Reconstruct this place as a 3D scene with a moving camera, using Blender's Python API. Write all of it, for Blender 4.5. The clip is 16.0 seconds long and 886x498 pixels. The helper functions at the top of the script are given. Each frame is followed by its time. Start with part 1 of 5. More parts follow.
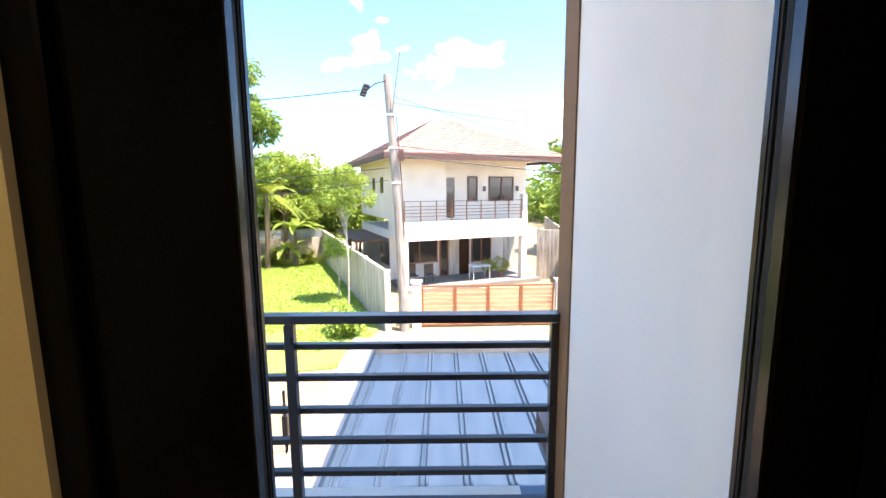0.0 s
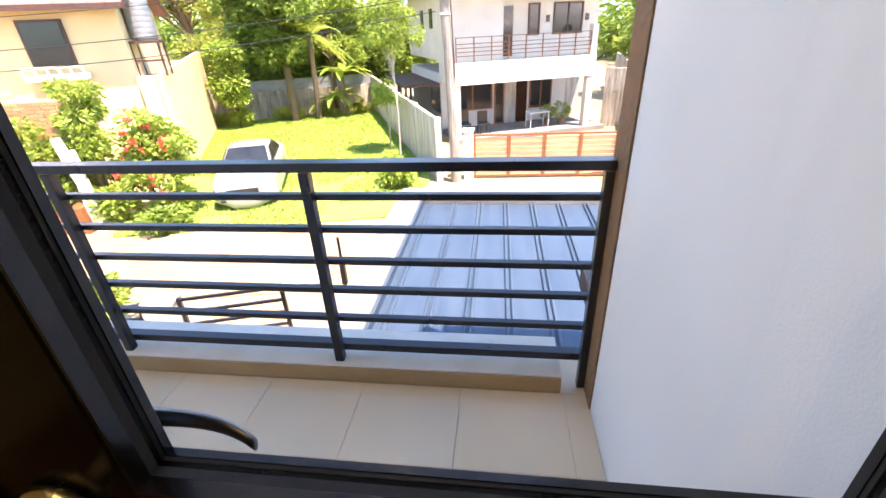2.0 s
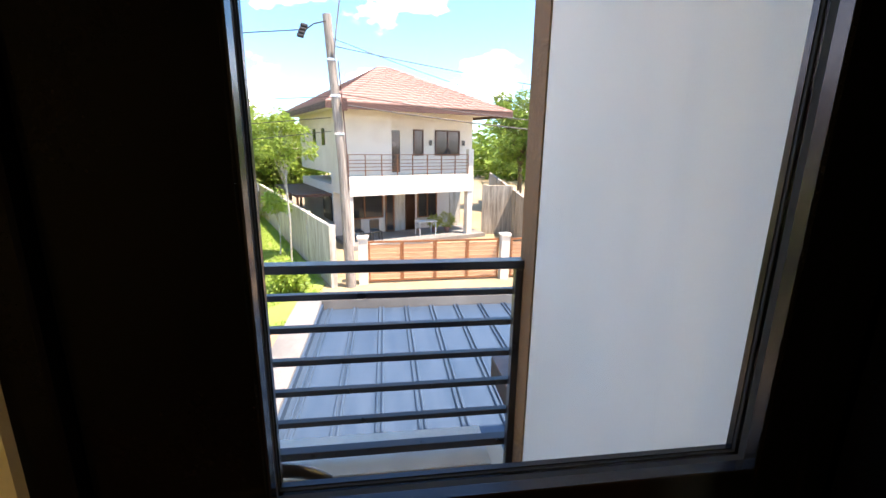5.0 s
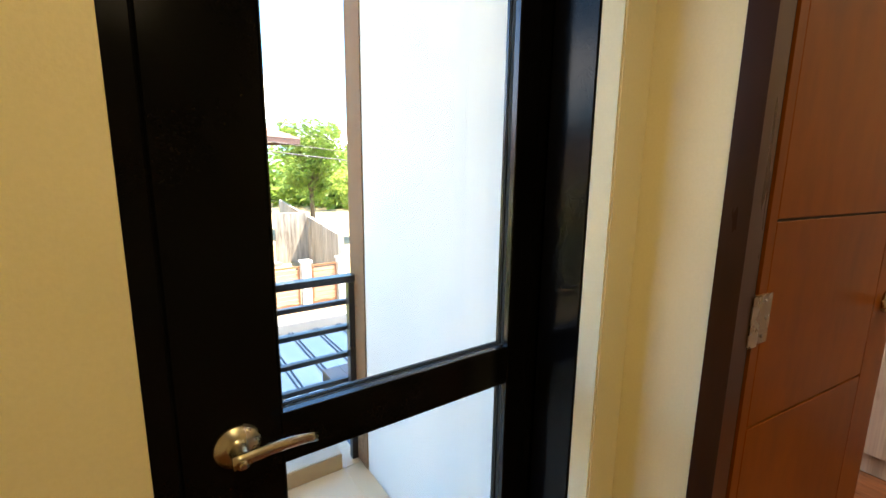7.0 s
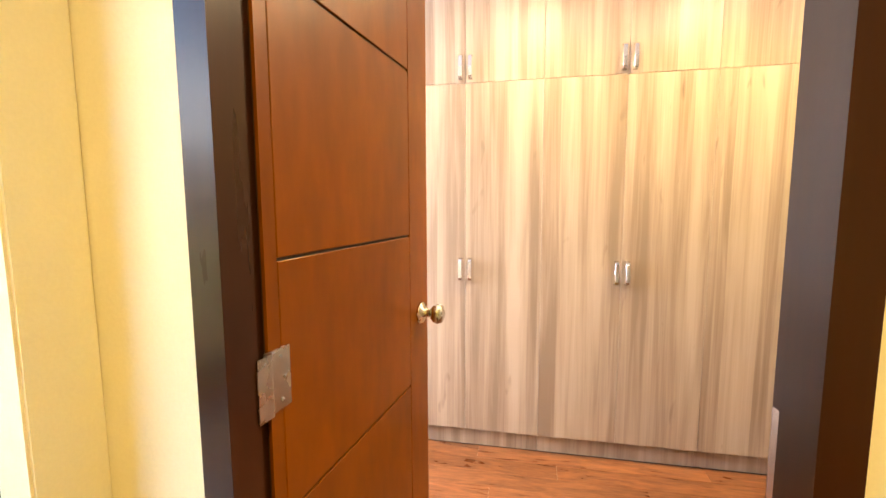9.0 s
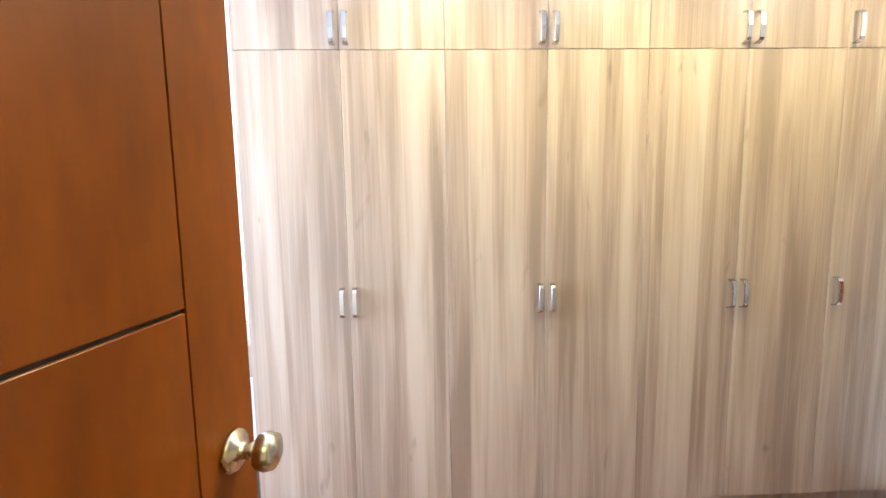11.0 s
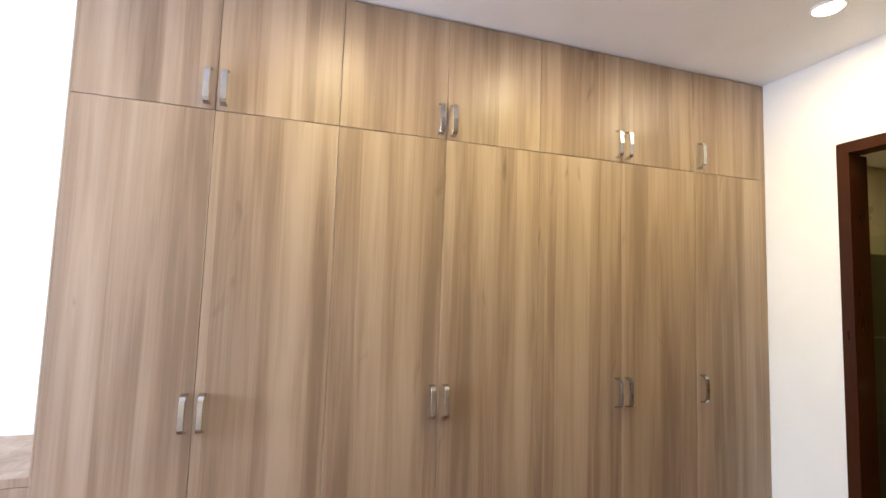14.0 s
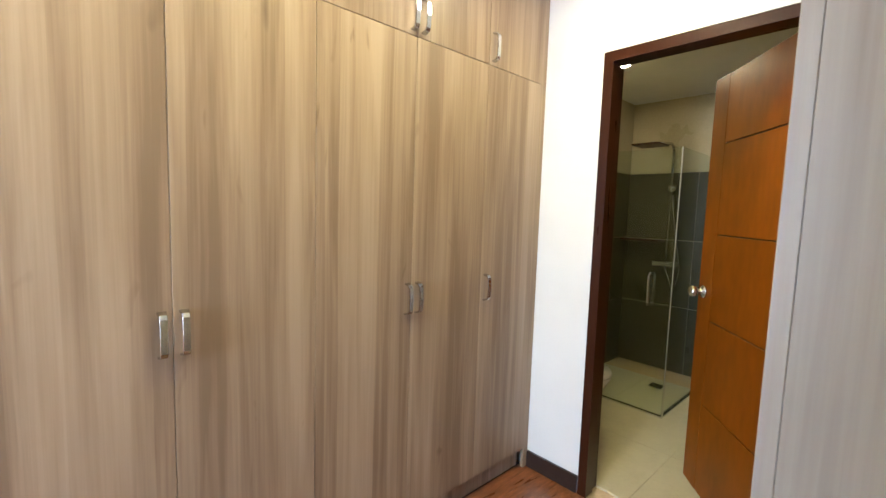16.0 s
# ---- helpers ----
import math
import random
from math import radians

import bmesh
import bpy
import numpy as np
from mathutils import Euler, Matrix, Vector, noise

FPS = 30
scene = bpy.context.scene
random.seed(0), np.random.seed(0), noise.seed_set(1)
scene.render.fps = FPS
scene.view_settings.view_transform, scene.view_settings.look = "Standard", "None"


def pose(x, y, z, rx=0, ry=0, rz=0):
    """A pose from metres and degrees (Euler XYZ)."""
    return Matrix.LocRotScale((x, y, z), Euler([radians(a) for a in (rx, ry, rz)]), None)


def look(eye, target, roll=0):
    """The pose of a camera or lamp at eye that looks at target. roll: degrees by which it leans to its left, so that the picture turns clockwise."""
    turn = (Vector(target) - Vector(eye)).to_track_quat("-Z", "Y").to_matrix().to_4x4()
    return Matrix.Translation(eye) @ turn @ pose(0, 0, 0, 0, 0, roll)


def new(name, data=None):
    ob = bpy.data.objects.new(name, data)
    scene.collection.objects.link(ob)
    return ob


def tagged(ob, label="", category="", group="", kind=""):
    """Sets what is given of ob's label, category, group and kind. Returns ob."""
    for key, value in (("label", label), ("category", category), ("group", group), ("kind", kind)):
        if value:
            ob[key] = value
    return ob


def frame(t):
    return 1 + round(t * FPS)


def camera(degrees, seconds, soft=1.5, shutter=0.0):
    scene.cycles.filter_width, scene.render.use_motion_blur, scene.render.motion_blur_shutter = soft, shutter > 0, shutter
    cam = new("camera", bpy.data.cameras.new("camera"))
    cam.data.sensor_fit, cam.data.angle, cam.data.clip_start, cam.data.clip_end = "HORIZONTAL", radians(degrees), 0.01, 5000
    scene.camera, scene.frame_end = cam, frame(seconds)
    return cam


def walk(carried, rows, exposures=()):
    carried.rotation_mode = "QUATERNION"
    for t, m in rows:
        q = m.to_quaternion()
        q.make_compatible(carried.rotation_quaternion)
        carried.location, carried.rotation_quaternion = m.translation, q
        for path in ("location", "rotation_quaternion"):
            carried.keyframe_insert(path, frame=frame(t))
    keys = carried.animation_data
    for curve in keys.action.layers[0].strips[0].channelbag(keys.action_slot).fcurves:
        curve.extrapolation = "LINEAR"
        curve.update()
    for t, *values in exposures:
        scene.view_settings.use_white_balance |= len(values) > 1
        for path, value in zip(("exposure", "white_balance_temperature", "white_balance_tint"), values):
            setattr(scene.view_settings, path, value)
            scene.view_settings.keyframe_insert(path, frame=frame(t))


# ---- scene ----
cam = camera(92.1, 16.0)
PATH = [
    (0, (-2.36, 0.046, 1.395), (-2.353, 2.027, 1.12), -0.4),
    (0.5, (-2.303, 0.163, 1.37), (-2.4406, 2.11, 0.932), -1.1),
    (1, (-2.296, 0.211, 1.343), (-2.4681, 2.0808, 0.67), -1.1),
    (1.5, (-2.295, 0.227, 1.327), (-2.5077, 2.0312, 0.4928), -1.7),
    (2, (-2.279, 0.272, 1.312), (-2.5253, 2.034, 0.3863), -2.8),
    (2.5, (-2.274, 0.298, 1.302), (-2.5377, 2.056, 0.3747), -3.5),
    (3, (-2.266, 0.318, 1.29), (-2.5561, 2.1122, 0.4524), -3.8),
    (3.2, (-2.266, 0.317, 1.294), (-2.5671, 2.1392, 0.5234), -3.4),
    (5.3, (-2.465, 0.038, 1.353), (-2.084, 1.949, 0.905), 0.8),
    (5.5, (-2.48, 0.001, 1.352), (-2.029, 1.902, 0.922), 0.5),
    (6, (-2.547, -0.113, 1.378), (-1.945, 1.752, 0.978), -0.7),
    (6.5, (-2.644, -0.185, 1.375), (-1.876, 1.622, 0.992), 0.3),
    (7, (-2.709, -0.245, 1.406), (-1.579, 1.367, 1.055), 0.7),
    (7.5, (-2.744, -0.246, 1.418), (-1.168, 0.953, 1.139), 1.0),
    (8, (-2.711, -0.268, 1.417), (-0.897, 0.544, 1.194), 1.0),
    (8.5, (-2.546, -0.299, 1.401), (-0.644, 0.284, 1.193), -0.3),
    (9, (-2.339, -0.335, 1.411), (-0.388, 0.05, 1.203), -0.2),
    (9.2, (-2.27, -0.337, 1.406), (-0.305, -0.029, 1.198), -0.2),
    (11.3, (-1.719, -0.327, 1.488), (0.269, -0.441, 1.303), -1.1),
    (11.5, (-1.712, -0.337, 1.516), (0.284, -0.433, 1.413), -1.5),
    (12, (-1.692, -0.345, 1.535), (0.304, -0.43, 1.62), -1.7),
    (12.5, (-1.679, -0.36, 1.534), (0.311, -0.443, 1.713), -1.2),
    (13, (-1.656, -0.37, 1.531), (0.325, -0.579, 1.707), 0.0),
    (13.5, (-1.622, -0.374, 1.515), (0.33, -0.775, 1.692), 1.4),
    (14, (-1.577, -0.36, 1.502), (0.337, -0.919, 1.65), 1.9),
    (14.5, (-1.547, -0.364, 1.465), (0.308, -1.111, 1.523), 1.7),
    (15, (-1.517, -0.38, 1.426), (0.226, -1.355, 1.335), 1.5),
    (15.5, (-1.462, -0.492, 1.418), (0.18, -1.621, 1.249), 1.2),
    (16, (-1.314, -0.581, 1.405), (0.143, -1.938, 1.223), 1.8),
]
EXPOSURES = [(0.0, 2.1, 7100, 28), (0.5, 1.95, 7500, 30), (1.0, 1.95, 7600, 32), (1.5, 2.1, 7600, 32), (2.0, 2.2, 7600, 34), (2.5, 2.0, 7500, 32), (3.2, 1.75, 7400, 32),
             (5.3, 1.7, 7300, 26), (6.0, 2.05, 7400, 22), (6.5, 2.65, 7400, 20), (7.0, 2.9, 7200, 18), (7.5, 2.75, 7300, 18), (8.0, 2.75, 7600, 20), (8.5, 3.45, 7900, 20),
             (9.2, 4.45, 7200, 16), (11.3, 3.95, 5300, 6), (12.0, 3.5, 5500, 6), (12.5, 3.3, 5700, 8), (13.5, 3.1, 6200, 12), (14.5, 3.1, 6400, 13), (15.5, 3.35, 6150, 10), (16.0, 3.4, 5950, 8)]
walk(cam, [(t, look(eye, target, roll)) for t, eye, target, roll in PATH], EXPOSURES)

# ---------------------------------------------------------------- world and light
SUN_DIR = Vector((0.44, -0.25, 1.25)).normalized()      # towards the sun
world = bpy.data.worlds.new("world")
scene.world = world
world.use_nodes = True
wn, wl = world.node_tree.nodes, world.node_tree.links
wn.clear()
sky = wn.new("ShaderNodeTexSky")
sky.sky_type = "NISHITA"
sky.sun_disc = False
sky.sun_elevation = math.asin(SUN_DIR.z)
sky.sun_rotation = math.atan2(SUN_DIR.x, SUN_DIR.y)
sky.air_density, sky.dust_density, sky.ozone_density = 1.0, 0.6, 2.0
geo = wn.new("ShaderNodeTexCoord")
mapping = wn.new("ShaderNodeMapping")
mapping.inputs["Scale"].default_value = (3.4, 3.4, 6.0)
mapping.inputs["Location"].default_value = (0.35, 0.1, 0.55)
puff = wn.new("ShaderNodeTexNoise")
puff.inputs["Scale"].default_value = 1.5
puff.inputs["Detail"].default_value = 7
puff.inputs["Roughness"].default_value = 0.52
ramp = wn.new("ShaderNodeValToRGB")
ramp.color_ramp.elements[0].position, ramp.color_ramp.elements[1].position = 0.61, 0.69
mix = wn.new("ShaderNodeMix")
mix.data_type = "RGBA"
mix.inputs["B"].default_value = (13.0, 13.2, 13.6, 1)
tintsky = wn.new("ShaderNodeMix")
tintsky.data_type = "RGBA"
tintsky.blend_type = "MULTIPLY"
tintsky.inputs["Factor"].default_value = 1.0
tintsky.inputs["B"].default_value = (0.56, 0.98, 1.16, 1)
back = wn.new("ShaderNodeBackground")
back.inputs["Strength"].default_value = 0.15
wout = wn.new("ShaderNodeOutputWorld")
wl.new(geo.outputs["Generated"], mapping.inputs["Vector"])
wl.new(mapping.outputs["Vector"], puff.inputs["Vector"])
sepz, low, lift = wn.new("ShaderNodeSeparateXYZ"), wn.new("ShaderNodeMapRange"), wn.new("ShaderNodeMath")
low.inputs["From Min"].default_value, low.inputs["From Max"].default_value = 0.08, 0.34
low.inputs["To Min"].default_value, low.inputs["To Max"].default_value = 0.13, -0.015
wl.new(geo.outputs["Generated"], sepz.inputs[0])
wl.new(sepz.outputs["Z"], low.inputs["Value"])
wl.new(puff.outputs["Fac"], lift.inputs[0])
wl.new(low.outputs["Result"], lift.inputs[1])
wl.new(lift.outputs[0], ramp.inputs["Fac"])
wl.new(ramp.outputs["Color"], mix.inputs["Factor"])
wl.new(sky.outputs["Color"], tintsky.inputs["A"])
wl.new(tintsky.outputs["Result"], mix.inputs["A"])
wl.new(mix.outputs["Result"], back.inputs["Color"])
wl.new(back.outputs["Background"], wout.inputs["Surface"])

sun = new("sun", bpy.data.lights.new("sun", "SUN"))
sun.data.energy, sun.data.angle, sun.data.color = 5.0, radians(0.6), (1.0, 0.95, 0.86)
sun.matrix_world = look(SUN_DIR * 60, (0, 0, 0))


def spot(name, x, y, z, watts, color=(1.0, 0.80, 0.28), size=110, blend=0.8):
    lamp = new(name, bpy.data.lights.new(name, "SPOT"))
    lamp.data.energy, lamp.data.color, lamp.data.shadow_soft_size = watts, color, 0.04
    lamp.data.spot_size, lamp.data.spot_blend = radians(size), blend
    lamp.matrix_world = pose(x, y, z)
    return lamp


CEIL = 2.55
# recessed ceiling lamps: hall, bedroom, bathroom
DOWNLIGHTS = [(-2.75, -0.55, 2.1), (-2.75, -2.2, 1.3), (-0.53, -0.40, 1.35), (-0.53, -1.25, 1.75),
              (-0.53, -2.11, 1.35), (-0.42, 1.1, 0.5), (0.11, -3.57, 0.85)]
for lx, ly, watts in DOWNLIGHTS:
    spot("downlight_lamp", lx, ly, CEIL - 0.02 - (0.1 if ly < -2.6 and lx > -1 else 0), watts, (1.0, 0.76, 0.01) if lx < -2 else (1.0, 0.86, 0.03), size=140)
# daylight through the bedroom window
day = new("window_daylight", bpy.data.lights.new("window_daylight", "AREA"))
day.data.shape, day.data.size, day.data.size_y = "RECTANGLE", 0.95, 1.3
day.data.energy, day.data.color = 20, (0.68, 0.79, 1.0)
day.matrix_world = pose(-0.80, 2.66, 1.52, -90, 0, 0)

# ---------------------------------------------------------------- materials


def node_mat(name):
    m = bpy.data.materials.new(name)
    m.use_nodes = True
    nt = m.node_tree
    return m, nt, nt.nodes["Principled BSDF"]


def lin(r, g, b):
    return tuple(((c / 255) / 12.92 if c / 255 <= 0.04045 else ((c / 255 + 0.055) / 1.055) ** 2.4) for c in (r, g, b)) + (1,)


def surface(name, dark, light, rough=0.5, metal=0.0, scale=6.0, stretch=(1, 1, 1), fine=60.0, bump=0.1, rvar=0.08,
            island=False, spread=0.0, coat=0.0, detail=5, distortion=0.0, spec=0.5):
    """Two noises, one broad and one fine, mix two tones; the fine one gives relief."""
    m, nt, bsdf = node_mat(name)
    nodes, links = nt.nodes, nt.links
    tc, mp = nodes.new("ShaderNodeTexCoord"), nodes.new("ShaderNodeMapping")
    mp.inputs["Scale"].default_value = stretch
    src = tc.outputs["Object"]
    if spread > 0:
        info = nodes.new("ShaderNodeNewGeometry" if island else "ShaderNodeObjectInfo")
        rnd = info.outputs["Random Per Island" if island else "Random"]
        mul = nodes.new("ShaderNodeMath")
        mul.operation = "MULTIPLY"
        mul.inputs[1].default_value = 37.0
        add = nodes.new("ShaderNodeVectorMath")
        add.operation = "ADD"
        links.new(rnd, mul.inputs[0])
        links.new(tc.outputs["Object"], add.inputs[0])
        links.new(mul.outputs[0], add.inputs[1])
        src = add.outputs[0]
    links.new(src, mp.inputs["Vector"])
    a, b = nodes.new("ShaderNodeTexNoise"), nodes.new("ShaderNodeTexNoise")
    a.inputs["Scale"].default_value, a.inputs["Detail"].default_value, a.inputs["Distortion"].default_value = scale, detail, distortion
    b.inputs["Scale"].default_value, b.inputs["Detail"].default_value = fine, 4
    links.new(mp.outputs["Vector"], a.inputs["Vector"])
    links.new(mp.outputs["Vector"], b.inputs["Vector"])
    mixf = nodes.new("ShaderNodeMix")
    mixf.inputs["Factor"].default_value = 0.35
    links.new(a.outputs["Fac"], mixf.inputs["A"])
    links.new(b.outputs["Fac"], mixf.inputs["B"])
    cr = nodes.new("ShaderNodeValToRGB")
    cr.color_ramp.elements[0].position, cr.color_ramp.elements[1].position = 0.32, 0.68
    cr.color_ramp.elements[0].color, cr.color_ramp.elements[1].color = dark, light
    links.new(mixf.outputs["Result"], cr.inputs["Fac"])
    col = cr.outputs["Color"]
    if spread > 0:
        hsv = nodes.new("ShaderNodeHueSaturation")
        mr = nodes.new("ShaderNodeMapRange")
        mr.inputs["To Min"].default_value, mr.inputs["To Max"].default_value = 1 - spread, 1 + spread
        links.new(rnd, mr.inputs["Value"])
        links.new(mr.outputs["Result"], hsv.inputs["Value"])
        links.new(col, hsv.inputs["Color"])
        col = hsv.outputs["Color"]
    links.new(col, bsdf.inputs["Base Color"])
    rr = nodes.new("ShaderNodeMapRange")
    rr.inputs["To Min"].default_value, rr.inputs["To Max"].default_value = max(rough - rvar, 0.02), min(rough + rvar, 1)
    links.new(a.outputs["Fac"], rr.inputs["Value"])
    links.new(rr.outputs["Result"], bsdf.inputs["Roughness"])
    bsdf.inputs["Metallic"].default_value = metal
    bsdf.inputs["Coat Weight"].default_value = coat
    bsdf.inputs["Coat Roughness"].default_value = 0.12
    bsdf.inputs["Specular IOR Level"].default_value = spec
    if bump > 0:
        bp = nodes.new("ShaderNodeBump")
        bp.inputs["Strength"].default_value, bp.inputs["Distance"].default_value = bump, 0.01
        links.new(b.outputs["Fac"], bp.inputs["Height"])
        links.new(bp.outputs["Normal"], bsdf.inputs["Normal"])
    return m


def glass_mat(name, tint=(1, 1, 1, 1), rough=0.0):
    m, nt, bsdf = node_mat(name)
    nodes, links = nt.nodes, nt.links
    clear, gloss, lw, pw, fr, mx = (nodes.new(k) for k in ("ShaderNodeBsdfTransparent", "ShaderNodeBsdfGlossy", "ShaderNodeLayerWeight", "ShaderNodeMath", "ShaderNodeMapRange", "ShaderNodeMixShader"))
    clear.inputs["Color"].default_value = tint
    gloss.inputs["Roughness"].default_value = rough
    pw.operation, pw.inputs[1].default_value = "POWER", 5.0
    fr.inputs["To Min"].default_value, fr.inputs["To Max"].default_value = 0.025, 0.9
    links.new(lw.outputs["Facing"], pw.inputs[0])
    links.new(pw.outputs[0], fr.inputs["Value"])
    links.new(fr.outputs["Result"], mx.inputs["Fac"])
    links.new(clear.outputs[0], mx.inputs[1])
    links.new(gloss.outputs[0], mx.inputs[2])
    links.new(mx.outputs[0], nodes["Material Output"].inputs["Surface"])
    return m


def laminate(name, tones, rough=0.42):
    """Oak-print laminate: grain runs up, broad bands and thin dark streaks, shifted from leaf to leaf."""
    m, nt, bsdf = node_mat(name)
    nodes, links = nt.nodes, nt.links
    tc = nodes.new("ShaderNodeTexCoord")
    info = nodes.new("ShaderNodeObjectInfo")
    mul = nodes.new("ShaderNodeMath")
    mul.operation = "MULTIPLY"
    mul.inputs[1].default_value = 23.0
    add = nodes.new("ShaderNodeVectorMath")
    links.new(info.outputs["Random"], mul.inputs[0])
    links.new(tc.outputs["Object"], add.inputs[0])
    links.new(mul.outputs[0], add.inputs[1])

    def grain(sc, scale, detail, dist=0.0):
        mp, n = nodes.new("ShaderNodeMapping"), nodes.new("ShaderNodeTexNoise")
        mp.inputs["Scale"].default_value = sc
        n.inputs["Scale"].default_value, n.inputs["Detail"].default_value, n.inputs["Distortion"].default_value = scale, detail, dist
        links.new(add.outputs[0], mp.inputs["Vector"])
        links.new(mp.outputs["Vector"], n.inputs["Vector"])
        return n
    broad = grain((1, 1, 0.06), 6, 3, 0.9)
    streak = grain((1, 1, 0.048), 17, 4, 1.1)
    fine = grain((1, 1, 0.02), 130, 3)
    knots = grain((1, 1, 0.26), 13, 2, 0.8)
    m1, m2 = nodes.new("ShaderNodeMix"), nodes.new("ShaderNodeMix")
    m1.inputs["Factor"].default_value, m2.inputs["Factor"].default_value = 0.46, 0.15
    links.new(broad.outputs["Fac"], m1.inputs["A"])
    links.new(streak.outputs["Fac"], m1.inputs["B"])
    links.new(m1.outputs["Result"], m2.inputs["A"])
    links.new(fine.outputs["Fac"], m2.inputs["B"])
    # printed staves: uneven widths with crisp edges, each of its own tone
    sep, wob, cell, stave, tone = (nodes.new(k) for k in ("ShaderNodeSeparateXYZ", "ShaderNodeMath", "ShaderNodeTexVoronoi", "ShaderNodeSeparateColor", "ShaderNodeMath"))
    links.new(add.outputs[0], sep.inputs[0])
    wob.operation = "MULTIPLY_ADD"
    wob.inputs[1].default_value = 0.035
    links.new(broad.outputs["Fac"], wob.inputs[0])
    links.new(sep.outputs["Y"], wob.inputs[2])
    cell.voronoi_dimensions = "1D"
    cell.inputs["Scale"].default_value = 19.0
    links.new(wob.outputs[0], cell.inputs["W"])
    links.new(cell.outputs["Color"], stave.inputs[0])
    tone.operation = "MULTIPLY_ADD"
    tone.inputs[1].default_value = 0.11
    tone.inputs[2].default_value = -0.055
    links.new(stave.outputs[0], tone.inputs[0])
    total = nodes.new("ShaderNodeMath")
    links.new(m2.outputs["Result"], total.inputs[0])
    links.new(tone.outputs[0], total.inputs[1])
    cr = nodes.new("ShaderNodeValToRGB")
    e = cr.color_ramp.elements
    e[0].position, e[0].color = 0.375, tones[0]
    e[1].position, e[1].color = 0.625, tones[2]
    mid = e.new(0.49)
    mid.color = tones[1]
    links.new(total.outputs[0], cr.inputs["Fac"])
    kr = nodes.new("ShaderNodeMapRange")
    kr.inputs["From Min"].default_value, kr.inputs["From Max"].default_value = 0.70, 0.80
    links.new(knots.outputs["Fac"], kr.inputs["Value"])
    km = nodes.new("ShaderNodeMix")
    km.data_type = "RGBA"
    km.inputs["B"].default_value = tones[3]
    ks = nodes.new("ShaderNodeMath")
    ks.operation = "MULTIPLY"
    ks.inputs[1].default_value = 0.7
    links.new(kr.outputs["Result"], ks.inputs[0])
    links.new(ks.outputs[0], km.inputs["Factor"])
    links.new(cr.outputs["Color"], km.inputs["A"])
    links.new(km.outputs["Result"], bsdf.inputs["Base Color"])
    bsdf.inputs["Roughness"].default_value = rough
    bp = nodes.new("ShaderNodeBump")
    bp.inputs["Strength"].default_value, bp.inputs["Distance"].default_value = 0.12, 0.004
    links.new(fine.outputs["Fac"], bp.inputs["Height"])
    links.new(bp.outputs["Normal"], bsdf.inputs["Normal"])
    return m


def leaf_mat(name, dark, light):
    m, nt, bsdf = node_mat(name)
    nodes, links = nt.nodes, nt.links
    g = nodes.new("ShaderNodeNewGeometry")
    cr = nodes.new("ShaderNodeValToRGB")
    cr.color_ramp.elements[0].color, cr.color_ramp.elements[1].color = dark, light
    links.new(g.outputs["Random Per Island"], cr.inputs["Fac"])
    links.new(cr.outputs["Color"], bsdf.inputs["Base Color"])
    bsdf.inputs["Roughness"].default_value = 0.5
    tr, mx = nodes.new("ShaderNodeBsdfTranslucent"), nodes.new("ShaderNodeMixShader")
    links.new(cr.outputs["Color"], tr.inputs["Color"])
    mx.inputs["Fac"].default_value = 0.45
    links.new(bsdf.outputs[0], mx.inputs[1])
    links.new(tr.outputs[0], mx.inputs[2])
    links.new(mx.outputs[0], nodes["Material Output"].inputs["Surface"])
    return m


def glow(name, color, strength):
    m, nt, bsdf = node_mat(name)
    bsdf.inputs["Emission Color"].default_value = color
    bsdf.inputs["Emission Strength"].default_value = strength
    return m


M_WALL = surface("cream_wall_paint", lin(228, 219, 188), lin(238, 229, 200), 0.6, scale=2.5, fine=180, bump=0.06)
M_BEDWALL = surface("white_bedroom_paint", lin(212, 210, 205), lin(222, 220, 216), 0.6, scale=2.5, fine=180, bump=0.06)
M_CEIL = surface("white_ceiling_paint", lin(226, 226, 226), lin(236, 236, 236), 0.7, scale=3, fine=160, bump=0.04)
M_BLACK = surface("black_powder_coated_aluminium", (0.002, 0.002, 0.0025, 1), (0.0045, 0.0045, 0.006, 1), 0.16, 0.0, scale=4, fine=300, bump=0.012, spec=0.11)
M_BEAD = surface("dark_grey_glazing_bead", (0.03, 0.03, 0.034, 1), (0.06, 0.06, 0.065, 1), 0.22, 0.8, scale=8, fine=200, bump=0.02)
M_GLASS = glass_mat("clear_window_glass", (0.97, 0.985, 0.98, 1))
M_SHOWER_GLASS = glass_mat("clear_shower_glass", (0.93, 0.97, 0.95, 1))
M_NICKEL = surface("satin_nickel", (0.52, 0.48, 0.41, 1), (0.66, 0.62, 0.55, 1), 0.26, 1.0, scale=20, fine=400, bump=0.02)
M_NICKEL_DARK = surface("dull_outdoor_nickel", (0.16, 0.16, 0.165, 1), (0.24, 0.24, 0.25, 1), 0.32, 0.9, scale=20, fine=300, bump=0.02)
M_CHROME = surface("brushed_chrome", (0.50, 0.50, 0.51, 1), (0.60, 0.60, 0.61, 1), 0.2, 1.0, scale=20, fine=300, bump=0.01)
M_FRAME = surface("dark_brown_varnished_wood", (0.024, 0.0062, 0.002, 1), (0.042, 0.011, 0.0032, 1), 0.30, scale=3, stretch=(3, 3, 0.35), fine=20, bump=0.0, coat=0.03, spec=0.25)
M_DOOR = surface("orange_brown_varnished_wood", (0.13, 0.031, 0.0007, 1), (0.24, 0.062, 0.0013, 1), 0.34, scale=2.2, stretch=(2.0, 2.0, 0.6), fine=14, bump=0.0, coat=0.03, spread=0.04, spec=0.2)
